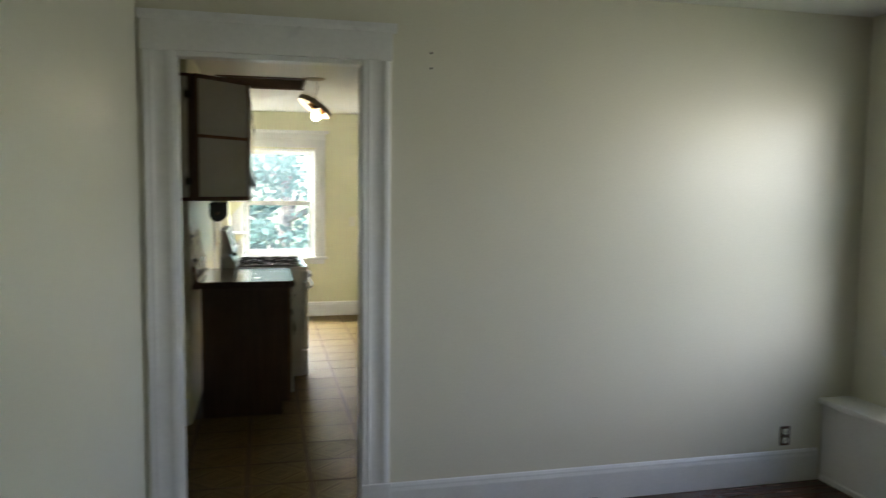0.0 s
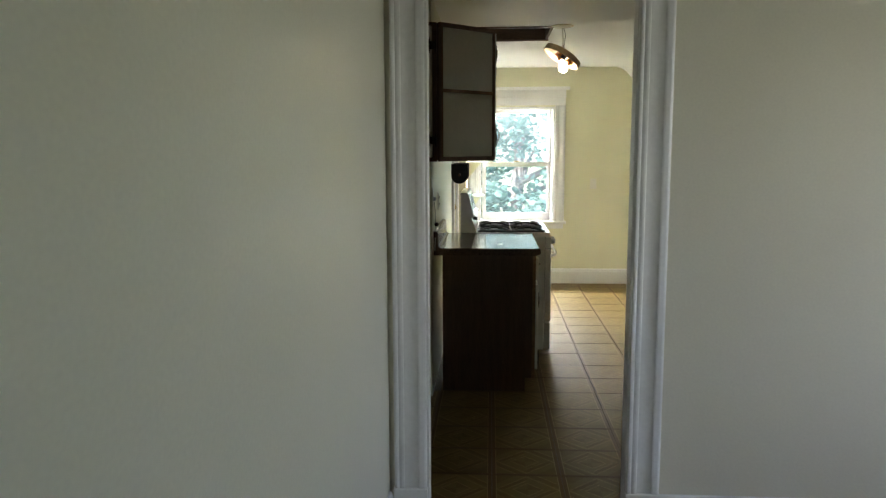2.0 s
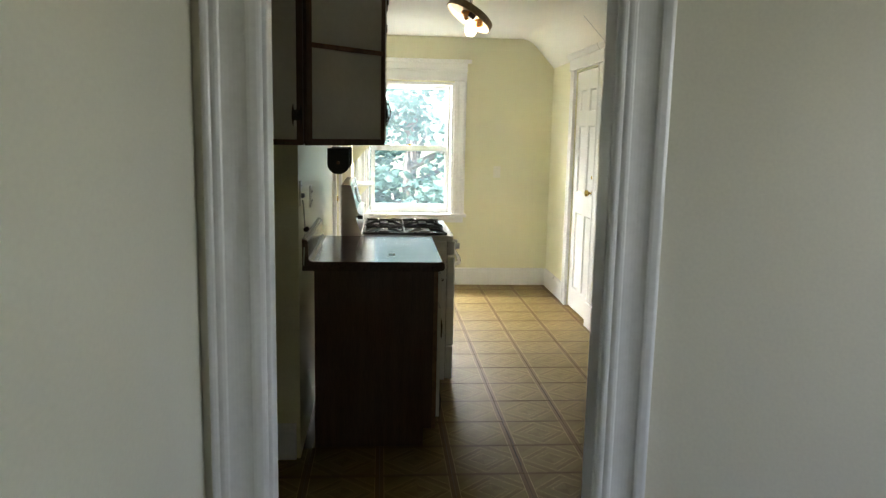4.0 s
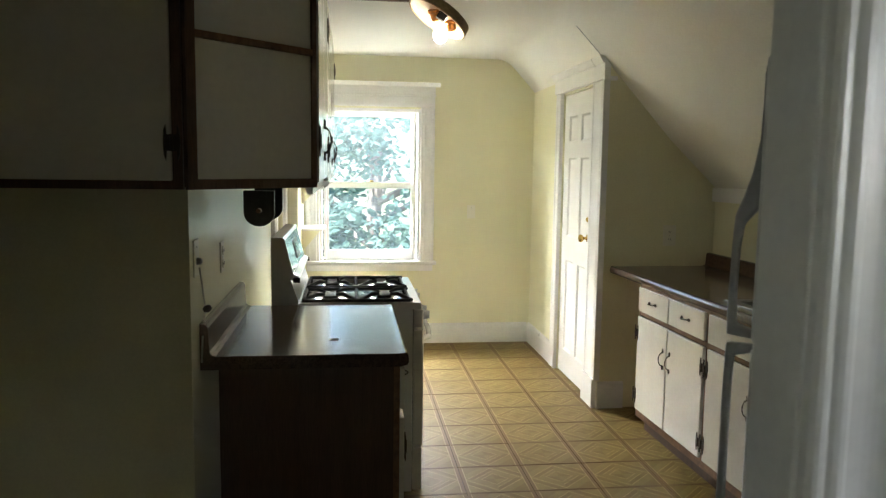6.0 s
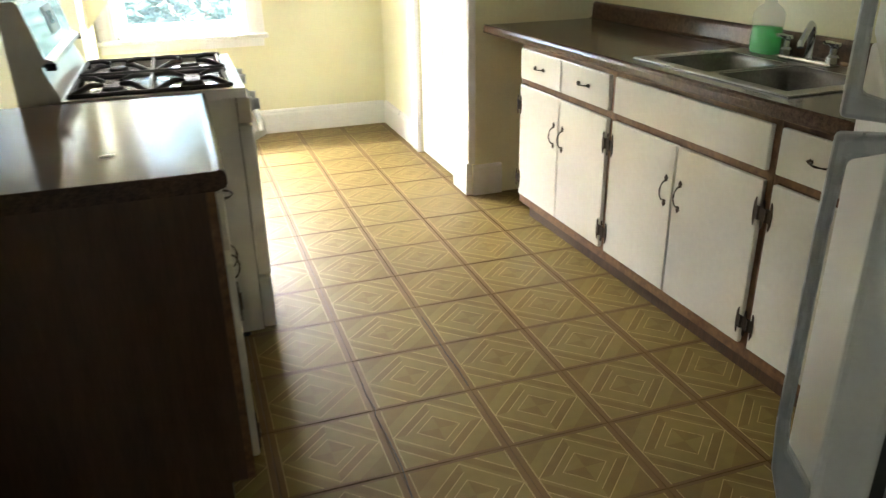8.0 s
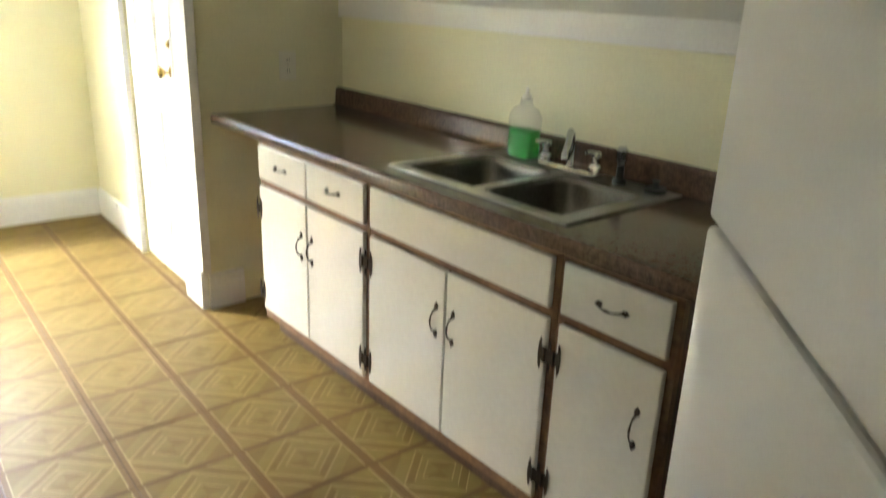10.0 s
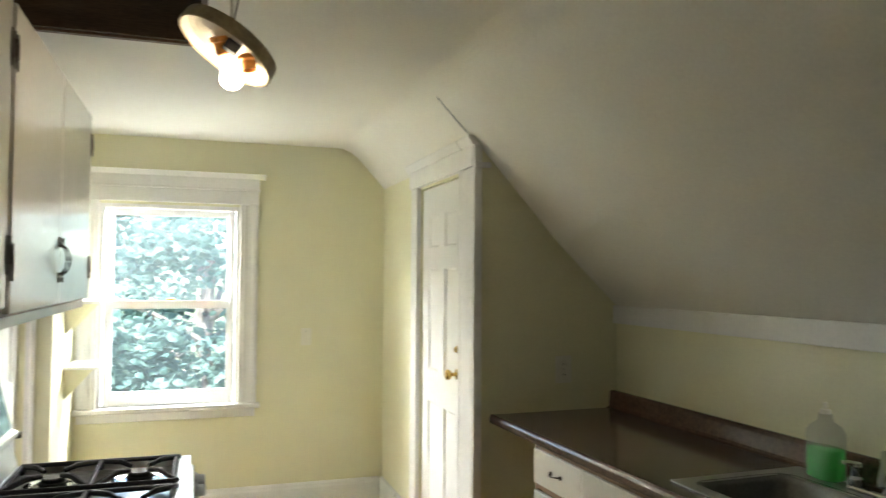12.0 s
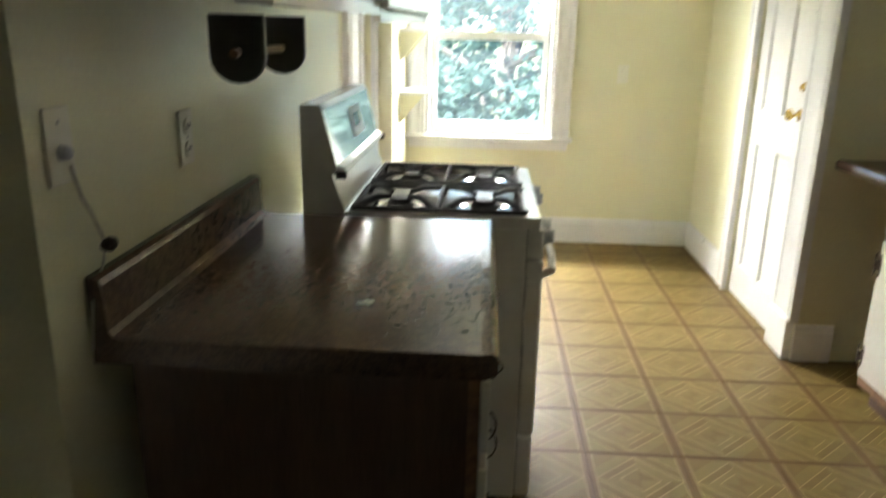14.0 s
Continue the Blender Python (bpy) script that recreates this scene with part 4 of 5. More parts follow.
world_part("cooktop", bm, M_ENAMEL, stove, "glossy white enamel cooktop frame")
bm = bmesh.new()
box(bm, -0.332, 0.167, SY_0 + W - 0.002, SY_1 - W + 0.002, 0.884, 0.893)
world_part("burner_well", bm, M_WELL, stove, "glossy grey burner well")
for y in (3.665, 4.042):
    for x in (-0.2, 0.05):
        bm = bmesh.new()
        lathe(bm, [(0.085, 0.8932), (0.082, 0.8972), (0.06, 0.8945), (0.055, 0.8945)], pose(x, y, 0), 22)
        world_part("drip_bowl", bm, M_CHROME, stove, "shiny metal drip bowl")
        bm = bmesh.new()
        lathe(bm, [(0.04, 0.894), (0.042, 0.905), (0.034, 0.908), (0.034, 0.916), (0.03, 0.92), (0.004, 0.921)], pose(x, y, 0), 18)
        world_part("burner", bm, M_IRON, stove, "black burner head with cap")
for y in (3.665, 4.042):
    bm = bmesh.new()
    t = 0.0078
    x0, x1, ya, yb, zg = -0.315, 0.155, y - 0.158, y + 0.158, 0.922
    for q in (ya, yb):
        tube(bm, [(x0, q, zg), (x1, q, zg)], t, 6)
    for q in (x0, (x0 + x1) / 2, x1):
        tube(bm, [(q, ya, zg), (q, yb, zg)], t, 6)
    for bx in (-0.2, 0.05):
        for dx, dy in ((1, 1), (1, -1), (-1, 1), (-1, -1)):
            tube(bm, [(bx + dx * 0.115, y + dy * 0.155, zg), (bx + dx * 0.06, y + dy * 0.07, zg + 0.014), (bx + dx * 0.028, y + dy * 0.03, zg + 0.008)], [0.0085, 0.009, 0.007], 6)
    for qx in (x0, (x0 + x1) / 2, x1):
        for qy in (ya, yb):
            tube(bm, [(qx, qy, zg), (qx, qy, 0.894)], t, 6)
    world_part("grate", bm, M_IRON, stove, "black cast iron grate")
# back guard with a slanted face
bm = bmesh.new()
prism(bm, [(-0.45, 0.86), (-0.335, 0.9), (-0.335, 0.925), (-0.368, 1.02), (-0.352, 1.032), (-0.392, 1.196), (-0.4, 1.205), (-0.45, 1.205)], "y", SY_0, SY_1)
world_part("backguard", bm, M_ENAMEL, stove, "white slanted backguard")
tl = math.degrees(math.atan2(0.04, 0.164))
bm = bmesh.new()
box(bm, -0.001, 0.0015, -0.36, 0.36, 0.0, 0.158)
bmesh.ops.transform(bm, matrix=pose(-0.3545, (SY_0 + SY_1) / 2, 1.036, 0, -tl, 0), verts=bm.verts[:])
world_part("backguard_panel", bm, M_PANEL, stove, "mirror-bright silver backguard panel")
bm = bmesh.new()
box(bm, -0.366, -0.352, SY_0 + 0.004, SY_1 - 0.004, 1.0185, 1.0225)
world_part("vent_slot", bm, M_DARKGAP, stove)
bm = bmesh.new()
prism(bm, [(-0.352, 1.024), (-0.334, 1.018), (-0.33, 1.024), (-0.334, 1.034), (-0.354, 1.042)], "y", SY_0 + 0.012, SY_1 - 0.012)
world_part("ledge_trim", bm, M_STEEL, stove, "bright metal ledge below the panel")
for y in (SY_0 - 0.003, SY_1 - 0.009):
    bm = bmesh.new()
    box(bm, -0.356, -0.326, y, y + 0.012, 1.008, 1.03)
    world_part("ledge_cap", soften(bm, 0.003), M_BLACK, stove, "black ledge end cap")
bm = bmesh.new()
box(bm, -0.002, 0.003, -0.09, 0.09, 0.03, 0.12)
bmesh.ops.transform(bm, matrix=pose(-0.3545, 3.9, 1.045, 0, -tl, 0), verts=bm.verts[:])
world_part("clock_panel", bm, M_GREYPLASTIC, stove, "grey clock panel")
bm = bmesh.new()
box(bm, 0.003, 0.005, -0.05, 0.03, 0.06, 0.1)
bmesh.ops.transform(bm, matrix=pose(-0.3545, 3.9, 1.045, 0, -tl, 0), verts=bm.verts[:])
world_part("clock_display", bm, M_DISPLAY, stove, "dark clock display")
bm = bmesh.new()
box(bm, SXF - 0.033, SXF + 0.012, SY_0, SY_1, 0.80, 0.884)
world_part("control_panel", soften(bm, 0.006), M_ENAMEL, stove)
for y in (3.55, 3.68, 4.03, 4.16):
    bm = bmesh.new()
    lathe(bm, [(0.027, 0), (0.026, 0.008), (0.02, 0.012), (0.018, 0.03), (0.015, 0.032)], pose(SXF + 0.012, y, 0.846, 0, 90), 16)
    box(bm, 0.012 + SXF, SXF + 0.046, y - 0.004, y + 0.004, 0.828, 0.864)
    world_part("burner_knob", bm, M_GREYPLASTIC, stove, "grey burner knob")
bm = bmesh.new()
box(bm, SXF - 0.033, SXF + 0.014, SY_0 + 0.004, SY_1 - 0.004, 0.25, 0.79)
oven = world_part("oven_door", soften(bm, 0.008), M_ENAMEL, stove)
# dark sheet added to paint the shade in the slits round the oven door
bm = bmesh.new()
box(bm, SXF - 0.036, SXF - 0.0335, SY_0 + 0.01, SY_1 - 0.01, 0.2, 0.8)
world_part("gap_shade", bm, M_DARKGAP, stove)
bm = bmesh.new()
tube(bm, [(SXF + 0.01 - stove.location.x, SY_0 + 0.06 - stove.location.y, 0.735), (SXF + 0.045 - stove.location.x, SY_0 + 0.075 - stove.location.y, 0.745), (SXF + 0.055 - stove.location.x, SY_0 + 0.2 - stove.location.y, 0.752),
          (SXF + 0.055 - stove.location.x, SY_1 - 0.2 - stove.location.y, 0.752), (SXF + 0.045 - stove.location.x, SY_1 - 0.075 - stove.location.y, 0.745), (SXF + 0.01 - stove.location.x, SY_1 - 0.06 - stove.location.y, 0.735)], 0.012, 10)
part("oven_handle", bm, M_ENAMEL, oven, "white oven door handle")
bm = bmesh.new()
box(bm, SXF - 0.033, SXF + 0.01, SY_0 + 0.004, SY_1 - 0.004, 0.04, 0.24)
world_part("drawer", soften(bm, 0.006), M_ENAMEL, stove)

# ---- refrigerator, set across the corner; local x along its front from far to near, front at y = 0 facing -y ----
fridge = thing("refrigerator", "white top-freezer refrigerator with long grey-edged handles", "refrigerator")
FW, SPLIT, FT = 0.708, 1.197, 1.73
solid("body", M_FRIDGE, (0.006, FW - 0.006, 0.072, 0.66, 0.05, FT - 0.008), parent=fridge, bevel=0.006)
solid("gasket", M_DARKGAP, (0.015, FW - 0.015, 0.058, 0.0715, 0.1, FT - 0.015), parent=fridge, label="dark door gasket")
solid("toe_grille", M_BLACK, (0.02, FW - 0.02, 0.06, 0.1, 0.0, 0.09), parent=fridge)


def fridge_door(name, z0, z1, handle):
    bm = bmesh.new()
    box(bm, 0, FW, 0, 0.057, z0, z1)
    d = part(name, soften(bm, 0.009, 3), M_FRIDGE, fridge)
    bm = bmesh.new()
    outer, inner = handle
    k = len(outer)
    a = [bm.verts.new((FW - 0.026, y, z)) for y, z in outer] + [bm.verts.new((FW - 0.026, y, z)) for y, z in inner]
    b = [bm.verts.new((FW - 0.004, y, z)) for y, z in outer] + [bm.verts.new((FW - 0.004, y, z)) for y, z in inner]
    for i in range(k - 1):
        bm.faces.new((a[i], a[i + 1], a[k + i + 1], a[k + i]))
        bm.faces.new((b[i], b[k + i], b[k + i + 1], b[i + 1]))
        bm.faces.new((a[i], b[i], b[i + 1], a[i + 1]))
        bm.faces.new((a[k + i], a[k + i + 1], b[k + i + 1], b[k + i]))
    bm.faces.new((a[0], a[k], b[k], b[0]))
    bm.faces.new((a[k - 1], b[k - 1], b[2 * k - 1], a[2 * k - 1]))
    part("handle", soften(bm, 0.005), M_GREYPLASTIC, d, "long grey plastic handle")
    return d


fridge_door("freezer_door", SPLIT + 0.005, FT,
            ([(-0.001, 1.715), (-0.004, 1.58), (-0.014, 1.52), (-0.028, 1.475), (-0.041, 1.44), (-0.044, 1.38), (-0.046, 1.3), (-0.046, 1.212), (0.002, 1.209)],
             [(0.004, 1.7), (0.004, 1.56), (0.004, 1.5), (0.002, 1.455), (-0.025, 1.425), (-0.031, 1.38), (-0.033, 1.3), (-0.031, 1.235), (0.004, 1.225)]))
fridge_door("fridge_door", 0.1, SPLIT - 0.005,
            ([(0.002, 1.199), (-0.046, 1.196), (-0.048, 1.1), (-0.048, 0.95), (-0.048, 0.86), (-0.044, 0.8), (-0.025, 0.73), (-0.012, 0.66), (-0.001, 0.6)],
             [(0.004, 1.183), (-0.031, 1.172), (-0.034, 1.1), (-0.034, 0.95), (-0.034, 0.87), (-0.030, 0.83), (0.002, 0.78), (0.004, 0.7), (0.004, 0.64)]))
for z, y in ((FT + 0.004, 0.03),):
    solid("top_hinge", M_DARKGAP, (0.02, 0.08, 0.02, 0.11, FT + 0.0005, FT + 0.012), parent=fridge, bevel=0.003)
solid("mid_hinge", M_DARKGAP, (FW - 0.03, FW + 0.004, 0.035, 0.075, SPLIT - 0.0045, SPLIT + 0.0045), parent=fridge)
fridge.matrix_world = pose(1.136, 1.986, 0, 0, 0, 224.3)

# ---- ceiling lamp ----
LX, LY = 0.29, 3.70
lamp = thing("ceiling_lamp", "loose ceiling lamp hanging tilted with a bare lit bulb", "ceiling lamp", at=(LX, LY, CEIL))
bm = bmesh.new()
lathe(bm, [(0.085, 0.0), (0.083, -0.006), (0.06, -0.012), (0.03, -0.016), (0.004, -0.017)], pose(LX, LY, CEIL), 24)
world_part("ceiling_plate", bm, M_LAMPMETAL, lamp, "dull round ceiling plate")
bm = bmesh.new()
tube(bm, [(LX, LY, CEIL - 0.01), (LX + 0.004, LY - 0.03, CEIL - 0.1), (LX + 0.0, LY - 0.07, CEIL - 0.2)], 0.0035, 6)
world_part("cord", bm, M_WIRE, lamp)
bm = bmesh.new()
tube(bm, [(LX + 0.01, LY, CEIL - 0.01), (LX + 0.022, LY - 0.03, CEIL - 0.07), (LX + 0.008, LY - 0.06, CEIL - 0.15), (LX + 0.012, LY - 0.08, CEIL - 0.2)], 0.002, 6)
world_part("cord", bm, M_IRONWARE, lamp)
TILT = pose(LX, LY - 0.1, CEIL - 0.222, -6, 32, 0)
bm = bmesh.new()
lathe(bm, [(0.004, 0.014), (0.125, 0.014), (0.143, 0.006), (0.146, -0.032), (0.142, -0.034), (0.14, -0.002), (0.116, 0.004), (0.004, 0.006)], TILT, 30)
world_part("canopy", bm, M_LAMPMETAL, lamp, "tarnished tilted lamp pan")
bm = bmesh.new()
lathe(bm, [(0.004, 0.004), (0.118, 0.002), (0.138, -0.005), (0.14, -0.03), (0.138, -0.03), (0.134, -0.006), (0.116, 0.0), (0.004, 0.002)], TILT, 30)
world_part("reflector", bm, M_LAMPIN, lamp, "white inner face of the lamp pan")
BULB_AT = Vector((0.295, 3.64, 2.108))
mount = TILT @ Vector((-0.035, 0, 0))
aim = (BULB_AT - mount).normalized().to_track_quat("Z", "Y").to_matrix().to_4x4()
bm = bmesh.new()
lathe(bm, [(0.03, 0.0), (0.03, 0.012), (0.023, 0.016), (0.022, 0.046), (0.019, 0.05)], Matrix.Translation(mount) @ aim, 16)
world_part("socket", bm, M_COPPER, lamp, "orange-brown bulb socket")
bm = bmesh.new()
lathe(bm, [(0.03, 0.0), (0.03, -0.012), (0.022, -0.016), (0.021, -0.04), (0.017, -0.04), (0.016, -0.02)], TILT @ pose(0.055, 0.01, 0, 0, -40, 0), 16)
world_part("socket", bm, M_COPPER, lamp, "empty orange-brown bulb socket")
bm = bmesh.new()
box(bm, -0.02, 0.02, -0.012, 0.012, -0.03, 0.0, TILT @ pose(0.01, -0.02, 0))
world_part("wire_block", bm, M_DARKGAP, lamp)
bm = bmesh.new()
prof = [(0.012, -0.058), (0.014, -0.045), (0.024, -0.028)] + [(0.033 * math.cos(a), 0.033 * math.sin(a)) for a in [radians(q) for q in (-30, -8, 15, 35, 55, 72, 85)]] + [(0.001, 0.033)]
lathe(bm, prof, Matrix.Translation(BULB_AT) @ aim, 20)
bulb = world_part("bulb", bm, M_BULB, lamp, "bare glowing bulb")
for f in bulb.data.polygons:
    f.use_smooth = True

# ---- attic hatch ----
hatch = thing("attic_hatch", "open dark wooden attic hatch in the ceiling", "hatch", kind="structure", at=((HX0 + HX1) / 2, (HY0 + HY1) / 2, CEIL))
for b in ((HX0, HX0 + 0.02, HY0, HY1, CEIL - 0.004, CEIL + 0.3), (HX1 - 0.02, HX1, HY0, HY1, CEIL - 0.004, CEIL + 0.3), (HX0 + 0.02, HX1 - 0.02, HY0, HY0 + 0.02, CEIL - 0.004, CEIL + 0.3), (HX0 + 0.02, HX1 - 0.02, HY1 - 0.02, HY1, CEIL - 0.004, CEIL + 0.3)):
    bm = bmesh.new()
    box(bm, *b)
    world_part("side_board", bm, M_HATCH, hatch)
for i in range(4):
    bm = bmesh.new()
    w = (HY1 - HY0) / 4
    box(bm, HX0, HX1, HY0 + w * i + 0.003, HY0 + w * (i + 1) - 0.003, CEIL + 0.302, CEIL + 0.32)
    world_part("lid_board", bm, M_HATCH, hatch)
for b in ((HX0 - 0.03, HX1 + 0.01, HY1 + 0.002, HY1 + 0.03, CEIL - 0.012, CEIL - 0.001), (HX0 - 0.03, HX1 + 0.01, HY0 - 0.03, HY0 - 0.002, CEIL - 0.012, CEIL - 0.001)):
    bm = bmesh.new()
    box(bm, *b)
    world_part("edge_trim", soften(bm, 0.003), M_BROWN, hatch)

# ---- corner shelves beside the window ----
def wall_shelf(z, label):
    s = thing("wall_shelf", label, "shelf", "shelves beside the window", at=(-0.487, 6.28, z))
    bm = bmesh.new()
    box(bm, 0.002, 0.185, -0.19, 0.155, -0.018, 0)
    part("board", soften(bm, 0.003), M_TRIM, s)
    for y in (-0.16, 0.12):
        bm = bmesh.new()
        prism(bm, [(0.002, -0.019), (0.15, -0.019), (0.002, -0.19)], "y", y, y + 0.018)
        part("bracket", bm, M_YELLOW, s, "yellow painted triangular bracket")
    return s


wall_shelf(1.025, "small white wall shelf on yellow triangular brackets")
wall_shelf(1.395, "upper white wall shelf on yellow triangular brackets")

# ---- switches, outlets, wires ----
def wall_plate(name, label, category, at, turn, kind_of="outlet", w=0.07, h=0.115, mat=None):
    """A cover plate; local x along the wall, -y out of it."""
    th = thing(name, label, category)
    bm = bmesh.new()
    box(bm, -w / 2, w / 2, -0.006, -0.0005, -h / 2, h / 2)
    part("plate", soften(bm, 0.003), mat or M_PLATE, th)
    if kind_of == "outlet":
        for z in (-0.024, 0.024):
            bm = bmesh.new()
            lathe(bm, [(0.0165, 0), (0.0165, 0.003), (0.015, 0.004)], pose(0, -0.006, z, 90), 14)
            so = part("socket", bm, M_PLATE, th)
            for x in (-0.006, 0.006):
                solid("slot", M_BLACK, (x - 0.0012, x + 0.0012, -0.0112, -0.0099, z - 0.004, z + 0.006), parent=so)
    elif kind_of == "switch":
        solid("toggle", M_PLATE, (-0.005, 0.005, -0.018, -0.006, -0.004, 0.014), parent=th, bevel=0.002)
    else:
        bm = bmesh.new()
        lathe(bm, [(0.012, 0), (0.01, 0.012), (0.006, 0.016)], pose(0, -0.006, -0.01, 90), 12)
        part("jack", bm, M_GREYPLASTIC, th)
    bm = bmesh.new()
    lathe(bm, [(0.0035, 0), (0.003, 0.0015)], pose(0, -0.006, 0 if kind_of == "outlet" else 0.035, 90), 8)
    part("screw", bm, M_STEEL, th)
    th.matrix_world = pose(*at, 0, 0, turn)
    return th


wall_plate("light_switch", "ivory light switch plate on the yellow wall", "switch", (0.92, FAR, 1.137), 0, "switch")
wall_plate("wall_outlet", "ivory outlet plate above the worktop", "outlet", (1.887, CLOSET_Y, 1.108), 0, "outlet", 0.085, 0.13)
wall_plate("wall_outlet", "ivory double outlet on the stove-side wall", "outlet", (LEFT, 3.028, 1.178), 90)
wall_plate("phone_jack", "ivory jack plate with a loose wire", "jack plate", (LEFT, 2.558, 1.232), 90, "jack")
wall_plate("wall_outlet", "brown uncovered outlet low on the cream wall", "outlet", (2.57, DOORWALL, 0.25), 0, "outlet", 0.06, 0.105, M_ENDPANEL)

wire = thing("loose_cable", "thin loose cable hanging from the jack plate", "cable", at=(LEFT, 2.58, 1.1))
bm = bmesh.new()
tube(bm, [(LEFT + 0.01, 2.572, 1.2), (LEFT + 0.014, 2.585, 1.15), (LEFT + 0.012, 2.615, 1.11), (LEFT + 0.012, 2.642, 1.062), (LEFT + 0.012, 2.63, 1.03), (LEFT + 0.014, 2.58, 0.98), (LEFT + 0.012, 2.565, 0.9)], 0.0028, 6)
world_part("cord", bm, M_WIRE, wire)
bm = bmesh.new()
lathe(bm, [(0.008, -0.01), (0.013, 0), (0.011, 0.01), (0.006, 0.016)], pose(LEFT + 0.016, 2.643, 1.056, 0, 60), 10)
world_part("plug", bm, M_IRONWARE, wire, "dark cable plug")

scrap = tagged(solid("paper_scrap", M_PLATE, (-0.012, 0.02, -0.004, 0.004, 0, 0.003), (0.005, 0.012, -0.012, 0.01, 0, 0.0025)), "tiny torn white scrap lying on the worktop", "scrap")
scrap.matrix_world = pose(-0.17, 2.785, CT + 0.001, 0, 0, 25)

for z in (2.155, 2.087):
    s = thing("wall_screw", "small dark screw sticking out of the cream wall", "screw", "screws in the wall", at=(0.62, DOORWALL, z))
    bm = bmesh.new()
    lathe(bm, [(0.006, 0.0), (0.0055, 0.004), (0.003, 0.006)], pose(0, 0, 0, 90), 10)
    part("head", bm, M_IRONWARE, s)

plugbox = thing("power_adapter", "small dark grey adapter lying by the baseboard", "adapter", at=(1.405, 0.745, 0))
bm = bmesh.new()
box(bm, 1.345, 1.465, 0.71, 0.78, 0.0, 0.042)
world_part("case", soften(bm, 0.014, 3), M_BLACK, plugbox)
bm = bmesh.new()
tube(bm, [(1.465, 0.745, 0.02), (1.535, 0.765, 0.006), (1.68, 0.8, 0.004)], 0.004, 6)
world_part("cord", bm, M_BLACK, plugbox)

# ---- outside ----
lower_storey = structure(solid("wall_lower_storey", M_CREAM, (-2.4, 3.3, -4.7, 6.6, -3.02, -0.125)), "plain pale outer wall of the storey below", "wall")
ground = structure(solid("ground", M_GRASS, (-400, 400, -400, 400, -3.4, -3.0)), "green lawn below the house", "ground")


def tree(label, at, trunk_h, crown, radius, count, seed):
    """A broad tree: tapered trunk, limbs, and a crown of many leaves in uneven clumps."""
    rng = np.random.default_rng(seed)
    t = thing("tree", label, "tree", "trees outside the window", at=at)
    bm = bmesh.new()
    tube(bm, [(0, 0, 0), (0.05, 0.02, trunk_h * 0.35), (-0.03, 0.06, trunk_h * 0.7), (0.06, 0, trunk_h)], [0.28, 0.22, 0.17, 0.1], 10)
    limbs = []
    for i in range(9):
        a = 2 * math.pi * i / 9 + rng.uniform(-0.3, 0.3)
        z = trunk_h * rng.uniform(0.45, 0.95)
        e = Vector((math.cos(a) * radius * rng.uniform(0.5, 0.85), math.sin(a) * radius * rng.uniform(0.5, 0.85), z + crown * rng.uniform(0.05, 0.5)))
        b = Vector((0, 0, z))
        tube(bm, [b, b.lerp(e, 0.5) + Vector((0, 0, 0.2)), e], [0.09, 0.06, 0.02], 7)
        limbs.append((b, e))
    part("trunk", bm, M_BARK, t, "grey-brown trunk with limbs")
    centres = []
    for i in range(70):
        v = rng.normal(size=3)
        v /= np.linalg.norm(v)
        centres.append((np.array([0, 0, trunk_h * 0.85]) + v * np.array([radius, radius, crown]) * rng.uniform(0.35, 1.0) ** 0.5, rng.uniform(0.35, 0.8)))
    verts, faces = [], []
    for i in range(count):
        c, r = centres[i % len(centres)]
        p = c + rng.normal(size=3) * r * 0.5
        s = rng.uniform(0.05, 0.095)
        e = Euler(tuple(rng.uniform(-0.9, 0.9, 2)) + (rng.uniform(0, 6.28),)).to_matrix()
        k = len(verts)
        for q in ((-0.35, -1, 0), (0.35, -1, 0), (0.95, 0, 0.18), (0.3, 0.9, 0), (-0.3, 0.9, 0), (-0.95, 0, 0.18)):
            verts.append(tuple(p + np.array(e @ Vector(q)) * s))
        faces += [(k, k + 1, k + 2, k + 5), (k + 5, k + 2, k + 3, k + 4)]
    me = bpy.data.meshes.new("crown")
    me.from_pydata(verts, [], faces)
    me.materials.append(M_LEAF)
    cr = new("crown", me)
    cr.parent = t
    tagged(cr, "dense sunlit green leaves with gaps", kind="stuff")
    return t


tree("tall leafy green maple outside the window", (0.4, 15.5, -3.0), 4.8, 3.0, 3.4, 13500, 3)
tree("leafy green tree standing farther behind", (-3.4, 20.5, -3.0), 5.0, 3.3, 3.4, 10000, 8)
tree("leafy green tree at the edge of the yard", (5.0, 21.5, -3.0), 4.4, 2.4, 3.4, 8000, 5)

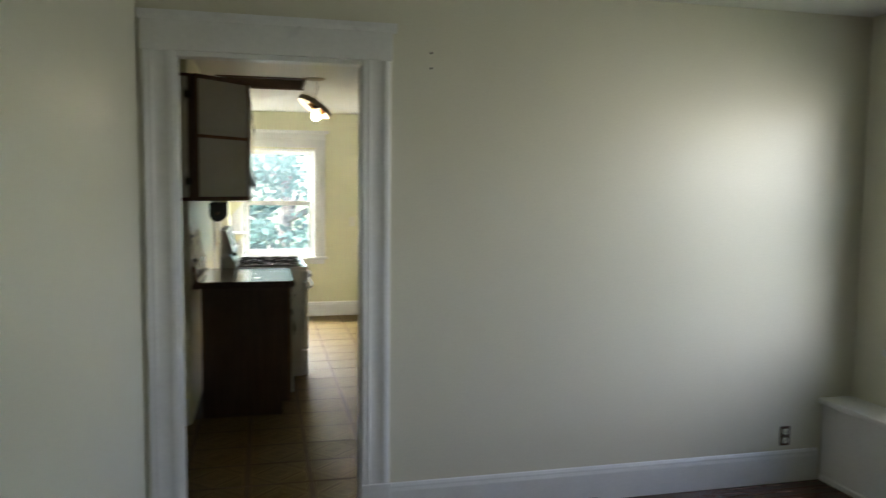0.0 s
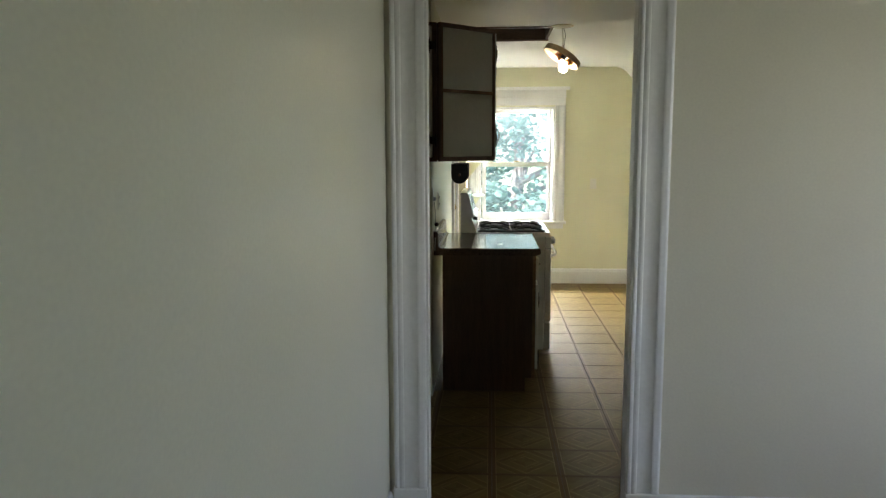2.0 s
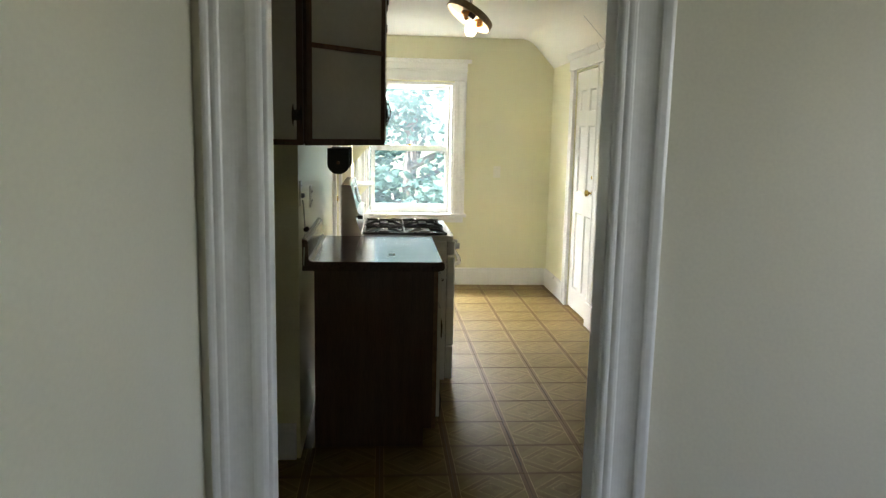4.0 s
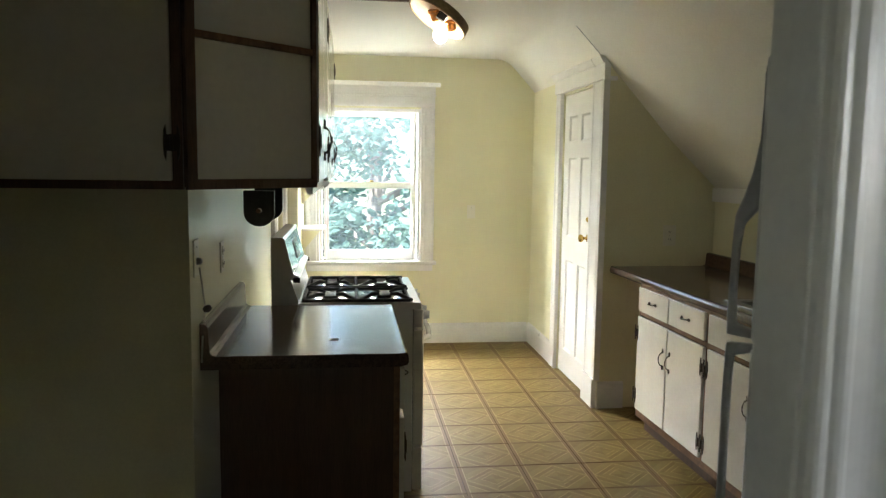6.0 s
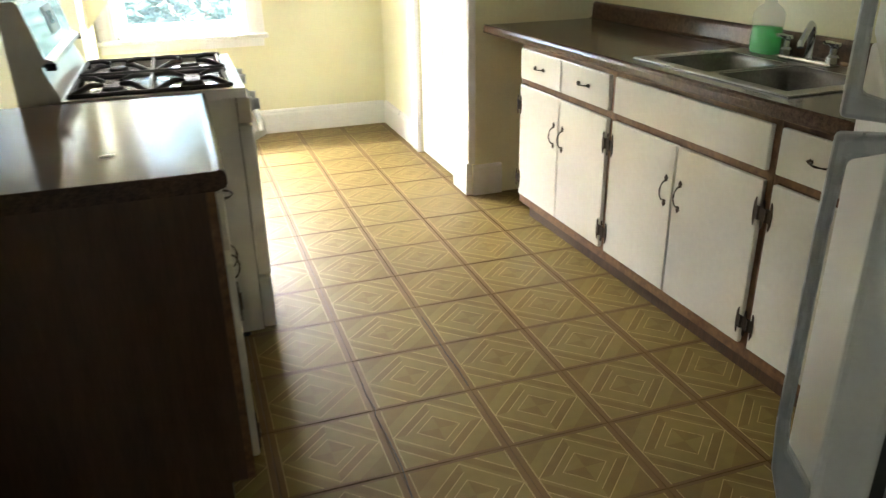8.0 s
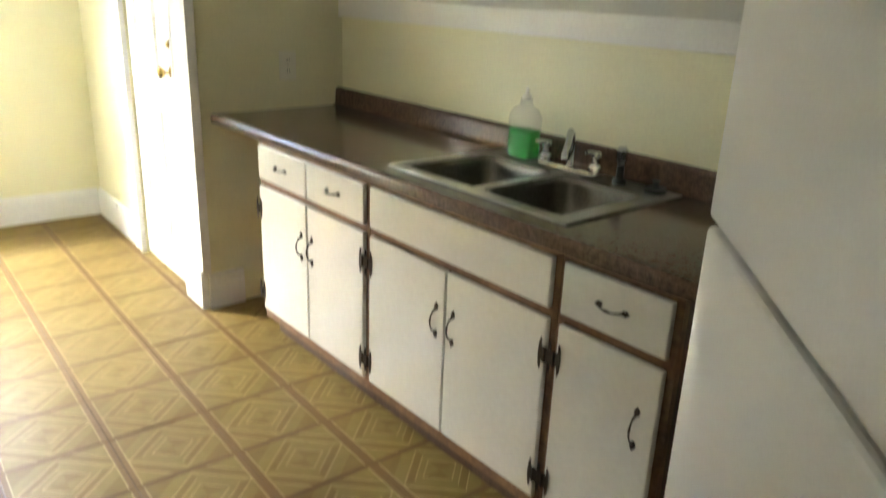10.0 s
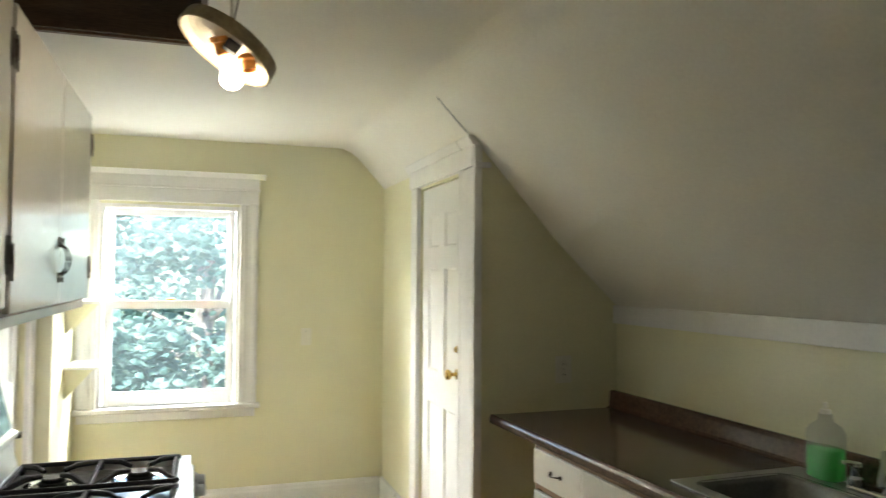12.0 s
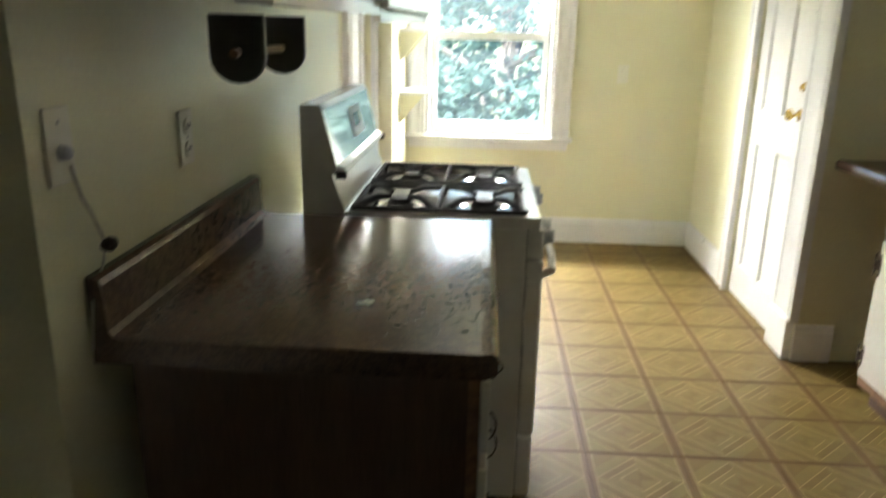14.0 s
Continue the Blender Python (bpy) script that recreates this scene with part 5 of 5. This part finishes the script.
for pts in (((0.438, 2.36), (0.434, 2.5), (0.441, 2.62), (0.436, 2.8), (0.43, 2.87), (0.44, 2.9), (0.431, 2.98), (0.433, 3.06)), ((0.757, 2.92), (0.76, 3.02), (0.755, 3.14), (0.758, 3.3), (0.756, 3.42))):
    bm = bmesh.new()
    tube(bm, [(x, y, 0.0002) for x, y in pts], 0.0016, 5)
    part("seam_crack", bm, M_DARKGAP, floor_under, "dark open seam between the tiles")

# ---- floor pieces, last ----
def vinyl_tile_mesh():
    bm = bmesh.new()
    hx, hy = TILE_X / 2 - 0.0006, TILE_Y / 2 - 0.0006
    lo = [bm.verts.new((sx * hx, sy * hy, -0.004)) for sx, sy in ((-1, -1), (1, -1), (1, 1), (-1, 1))]
    hi = [bm.verts.new((sx * (hx - 0.0012), sy * (hy - 0.0012), 0)) for sx, sy in ((-1, -1), (1, -1), (1, 1), (-1, 1))]
    bm.faces.new(hi)
    for i in range(4):
        bm.faces.new((lo[i], lo[(i + 1) % 4], hi[(i + 1) % 4], hi[i]))
    me = bpy.data.meshes.new("tile")
    bm.to_mesh(me)
    bm.free()
    me.materials.append(M_TILE)
    return me


tile_me = vinyl_tile_mesh()
rng = random.Random(4)
for i in range(-5, 6):
    for j in range(-6, 13):
        x, y = 0.432 + TILE_X * (i + 0.5), 2.59 + TILE_Y * (j + 0.5)
        if x - TILE_X / 2 < -2.0 or x + TILE_X / 2 > KNEE + 0.3 or y - TILE_Y / 2 < 0.75 or y - TILE_Y / 2 > FAR - 0.02:
            continue
        if y < 1.02 + TILE_Y / 2 and not -0.4 < x < 0.25 and y < 0.98:
            continue
        if x < -0.7 and y > 2.5:
            continue
        ob = new("tile", tile_me)
        ob.parent = floor_under
        ob.matrix_world = pose(x, y, rng.uniform(-0.0006, 0.0004), 0, 0, 0)


def plank_mesh(length):
    bm = bmesh.new()
    box(bm, 0, length, 0, 0.0815, -0.012, 0)
    soften(bm, 0.0015, 1)
    me = bpy.data.meshes.new("floorboard")
    bm.to_mesh(me)
    bm.free()
    me.materials.append(M_PLANK)
    return me


plank_me = plank_mesh(ROOM_R - ROOM_L)
for j in range(66):
    y = DOORWALL - 0.012 - 0.083 * (j + 1)
    if y < ROOM_B:
        break
    ob = new("floorboard", plank_me)
    ob.parent = floor_room
    ob.matrix_world = pose(ROOM_L, y, 0)
